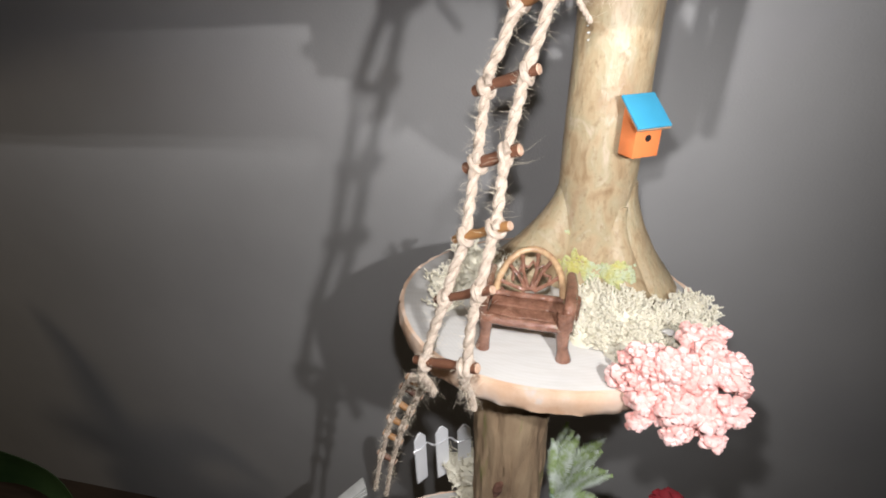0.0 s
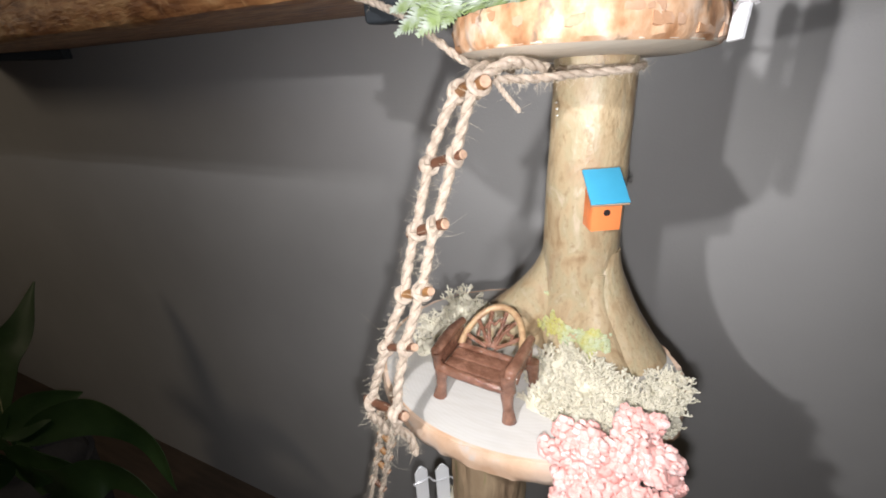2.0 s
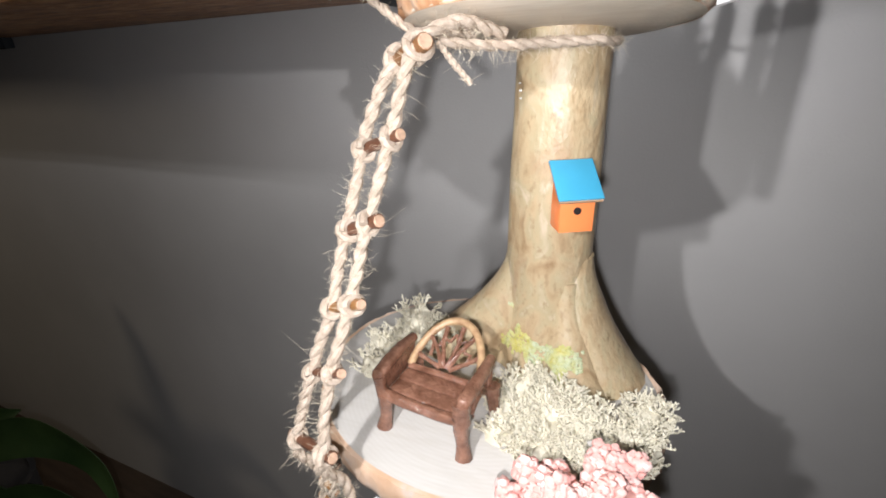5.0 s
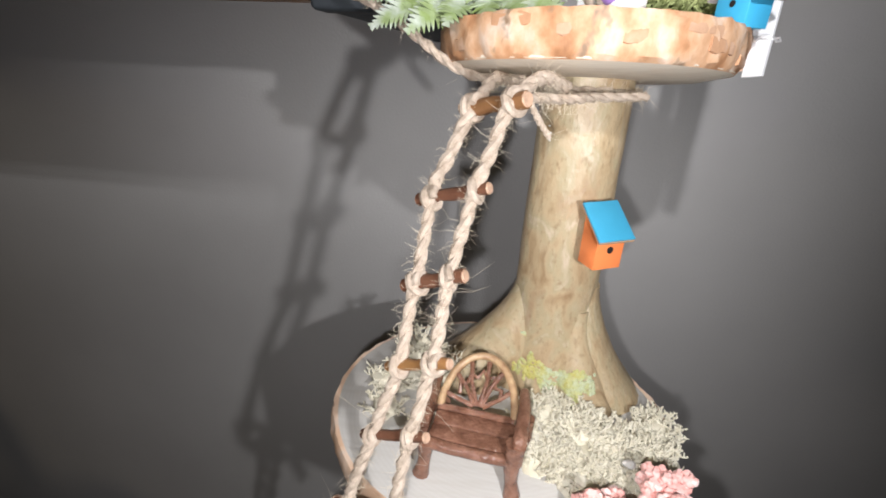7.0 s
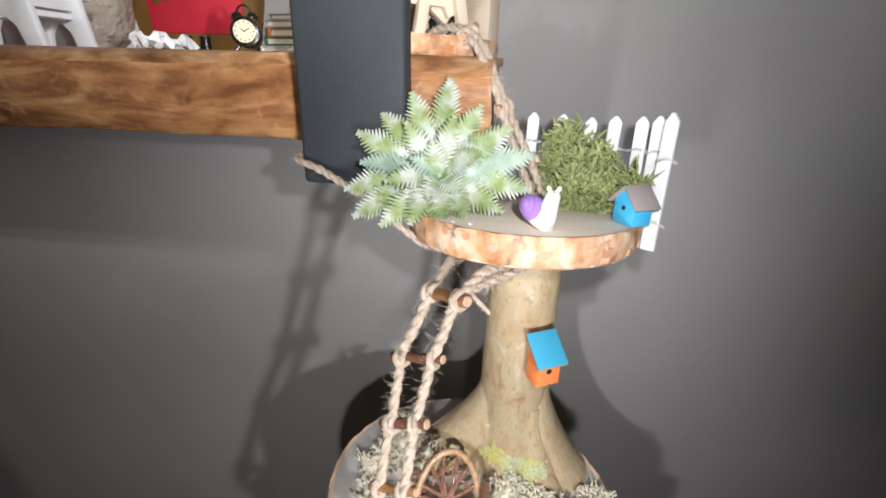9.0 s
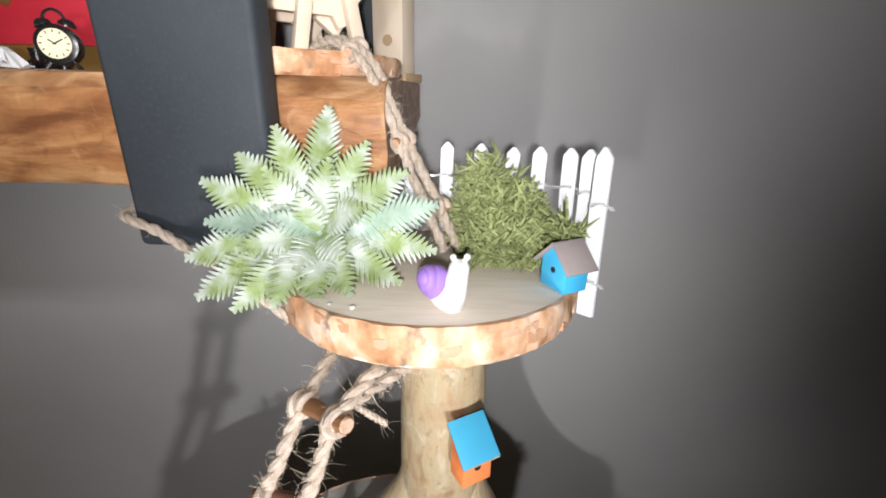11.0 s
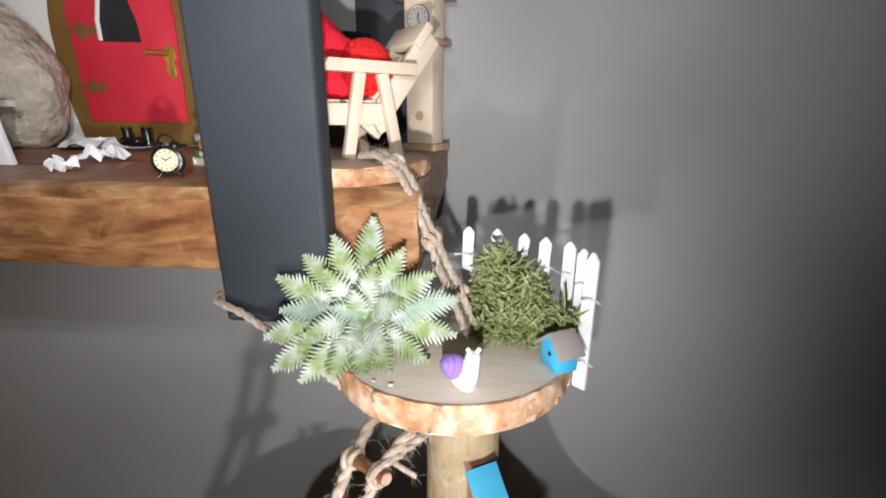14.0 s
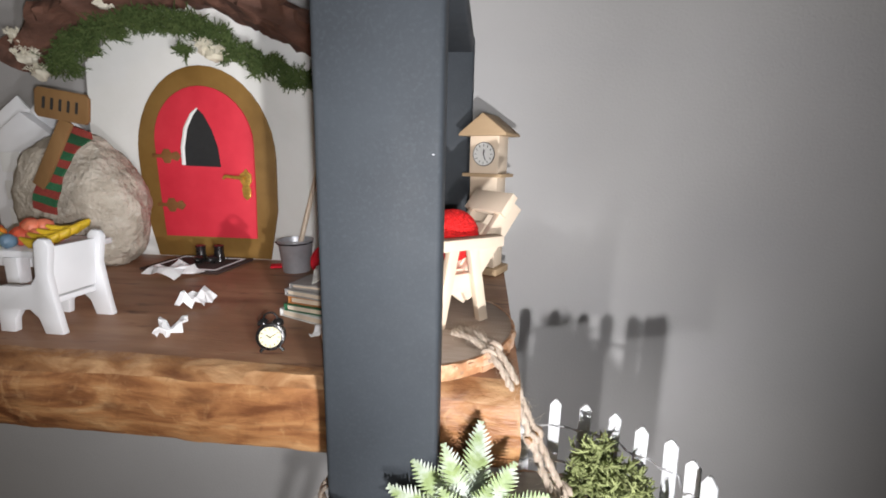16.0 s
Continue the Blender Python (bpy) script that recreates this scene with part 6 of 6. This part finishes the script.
def wool():
    """A wound ball of wool and a folded knitted cloth on the armchair."""
    rng = random.Random(5)
    s = Shape()
    R = 0.0225
    s.ball((0, 0, 0), R * 0.95, 10, 14)
    line = []
    for i in range(46 * 22):
        g, h = 2 * math.pi * i / 22, i * 0.0113
        n = V((math.sin(h * 3.1) * math.cos(h), math.sin(h * 3.1) * math.sin(h), math.cos(h * 3.1)))
        a = V((-math.sin(h), math.cos(h), 0))
        q = 0.32 * math.sin(i * 0.021)
        line.append((a * math.cos(g) + n.cross(a) * math.sin(g)) * R * math.sqrt(1 - q * q) + n * R * q)
    s.tube(line, 0.0014, 5)
    solo("wool_ball", s, YARN, (0.1695, 0.662, 1.7250), "ball of red wool lying in the armchair", "wool ball")
    s = Shape()
    vs, fs, a, b = [], [], 26, 34
    for i in range(a + 1):
        p = math.pi * i / a
        for j in range(b):
            w = 2 * math.pi * j / b
            d = V((math.sin(p) * math.cos(w), math.sin(p) * math.sin(w), math.cos(p)))
            box = V([math.copysign(abs(c) ** 0.75, c) for c in d])
            q = 1 + 0.12 * noise.noise(d * 2.4) + 0.035 * math.sin(w * 17) * math.sin(p)
            vs.append((box.x * 0.034 * q, box.y * 0.026 * q, box.z * 0.034 * q - 0.35 * box.x * 0.034 * (1 + box.z)))
    for i in range(a):
        fs += [(i * b + j, (i + 1) * b + j, (i + 1) * b + (j + 1) % b, i * b + (j + 1) % b) for j in range(b)]
    s.add(vs, fs)
    solo("knitted_cloth", s, YARN_BRIGHT, (0.136, 0.668, 1.7300), "folded bright red knitted cloth on the armchair seat", "cloth", turn=20)


wool()


def tall_clock():
    ob = thing("grandfather_clock", (0.199, 0.868, TOP), "pale wooden miniature grandfather clock with gabled top", "clock", turn=-24)
    for nm, lo, hi, m in (("plinth", (-0.027, -0.021, 0.0005), (0.027, 0.021, 0.010), ROOF_WOOD), ("case", (-0.0195, -0.0145, 0.010), (0.0195, 0.0145, 0.130), PALE_WOOD),
                          ("ledge", (-0.028, -0.021, 0.130), (0.028, 0.021, 0.1345), ROOF_WOOD), ("head", (-0.0205, -0.0155, 0.1345), (0.0205, 0.0155, 0.182), PALE_WOOD)):
        s = Shape()
        s.box(lo, hi)
        part(nm, s, m, ob, bevel=0.0008)
    s = Shape()
    s.m = pose(0, -0.024, 0.182)
    s.slab([(-0.033, 0), (0.033, 0), (0.033, 0.003), (0.0, 0.028), (-0.033, 0.003)], 0.048)
    part("roof", s, ROOF_WOOD, ob, bevel=0.0005)
    s = Shape()
    s.m = pose(0, -0.0155, 0.159, 90, 0, 0)
    s.lathe([(0.0152, 0.0), (0.0152, 0.0012)], 32)
    part("dial_ring", s, INK, ob, "dark dial rim")
    s = Shape()
    s.m = pose(0, -0.0163, 0.159, 90, 0, 0)
    s.lathe([(0.0143, 0.0), (0.0143, 0.0008)], 32)
    dial = part("dial", s, DIAL, ob, "white dial")
    for i in range(12):
        s = Shape()
        s.m = pose(0, -0.0172, 0.159, 0, i * 30, 0) @ pose(0, 0, 0.0112)
        s.box((-0.0003, -0.0004, -0.0015), (0.0003, 0.0003, 0.0015))
        part("numeral_bar", s, INK, dial)
    for a, n, w in ((8, 0.0068, 0.0010), (160, 0.0098, 0.0006)):
        s = Shape()
        s.m = pose(0, -0.0176, 0.159, 0, a, 0)
        s.slab([(-w * 0.4, -0.0015), (w * 0.4, -0.0015), (w, n * 0.55), (0, n), (-w, n * 0.55)], 0.0005)
        part("clock_hand", s, INK, dial)
    s = Shape()
    s.m = pose(0, -0.0148, 0.045, 90, 0, 0)
    s.lathe([(0.0062, 0.0), (0.006, 0.0010), (0.002, 0.0016)], 20)
    part("pendulum", s, ROOF_WOOD, ob)


tall_clock()

# ---------------------------------------------------------------- house plant at the far wall


def blade(pts, w, mat_, parent, nm="leaf"):
    line = spline(pts, 7)
    s = Shape()
    n = len(line)
    vs, fs = [], []
    for i, p in enumerate(line):
        u = i / (n - 1)
        t = (line[min(i + 1, n - 1)] - line[max(i - 1, 0)]).normalized()
        side = t.cross(V((0.25, -1, 0.2))).normalized()
        up = side.cross(t)
        k = w * (math.sin(math.pi * min(1, u * 1.02) ** 0.75) ** 0.8 * 0.5 + 0.02)
        for e, l in ((-1, 0.18), (-0.5, 0.04), (0, -0.04), (0.5, 0.04), (1, 0.18)):
            vs.append(p + side * k * e + up * k * l * (1 + 0.4 * math.sin(u * 14 + e)))
    m = len(vs)
    vs += [v + V((0, 0.0016, 0)) for v in vs]
    for i in range(n - 1):
        for c in range(4):
            a = i * 5 + c
            fs += [(a, a + 1, a + 6, a + 5), (a + m, a + 5 + m, a + 6 + m, a + 1 + m)]
        fs += [(i * 5, i * 5 + 5, i * 5 + 5 + m, i * 5 + m), (i * 5 + 4, i * 5 + 4 + m, i * 5 + 9 + m, i * 5 + 9)]
    s.add(vs, fs)
    part(nm, s, mat_, parent)


PB = V((-1.29, 0.50, 0.0))
plant = thing("house_plant", PB, "dark green broad-leaved house plant in shadow by the wall", "plant")
stem_s = Shape()
stem_s.tube([(0, 0, 0.42), (0.005, 0, 0.52), (0.0, 0.0, 0.62)], [0.012, 0.010, 0.006], 9)
part("stem", stem_s, LEAF, plant)
pot_s = Shape()
pot_s.lathe([(0.10, 0.0), (0.12, 0.01), (0.15, 0.42), (0.155, 0.44), (0.14, 0.44), (0.135, 0.41)], 32)
part("planter", pot_s, POT, plant, "tall dark planter")
for pts, w in (([(-1.29, 0.484, 0.60), (-1.292, 0.568, 0.80), (-1.261, 0.629, 0.887), (-1.249, 0.697, 1.004)], 0.11),
               ([(-1.281, 0.481, 0.60), (-1.186, 0.557, 0.676), (-1.081, 0.629, 0.709)], 0.10),
               ([(-1.26, 0.496, 0.57), (-1.121, 0.569, 0.640), (-1.02, 0.625, 0.643), (-0.892, 0.652, 0.568), (-0.80, 0.631, 0.437)], 0.11),
               ([(-1.297, 0.47, 0.50), (-1.164, 0.491, 0.535), (-1.028, 0.545, 0.497)], 0.13),
               ([(-1.26, 0.48, 0.47), (-1.065, 0.50, 0.480), (-0.969, 0.573, 0.493), (-0.824, 0.60, 0.402)], 0.13),
               ([(-1.30, 0.49, 0.52), (-1.40, 0.46, 0.70), (-1.50, 0.44, 0.78), (-1.60, 0.44, 0.74)], 0.12),
               ([(-1.29, 0.48, 0.50), (-1.20, 0.36, 0.58), (-1.10, 0.28, 0.55)], 0.12),
               ([(-1.30, 0.48, 0.50), (-1.40, 0.36, 0.60), (-1.48, 0.30, 0.55)], 0.12)):
    blade([V(q) - PB for q in pts], w, LEAF, plant)
# One pale yellow blade at the left, lighter than the green leaves.
blade([V(q) - PB for q in ((-1.295, 0.50, 0.62), (-1.345, 0.535, 0.76), (-1.352, 0.56, 0.86))], 0.05, PALE_YELLOW, plant, "spathe")
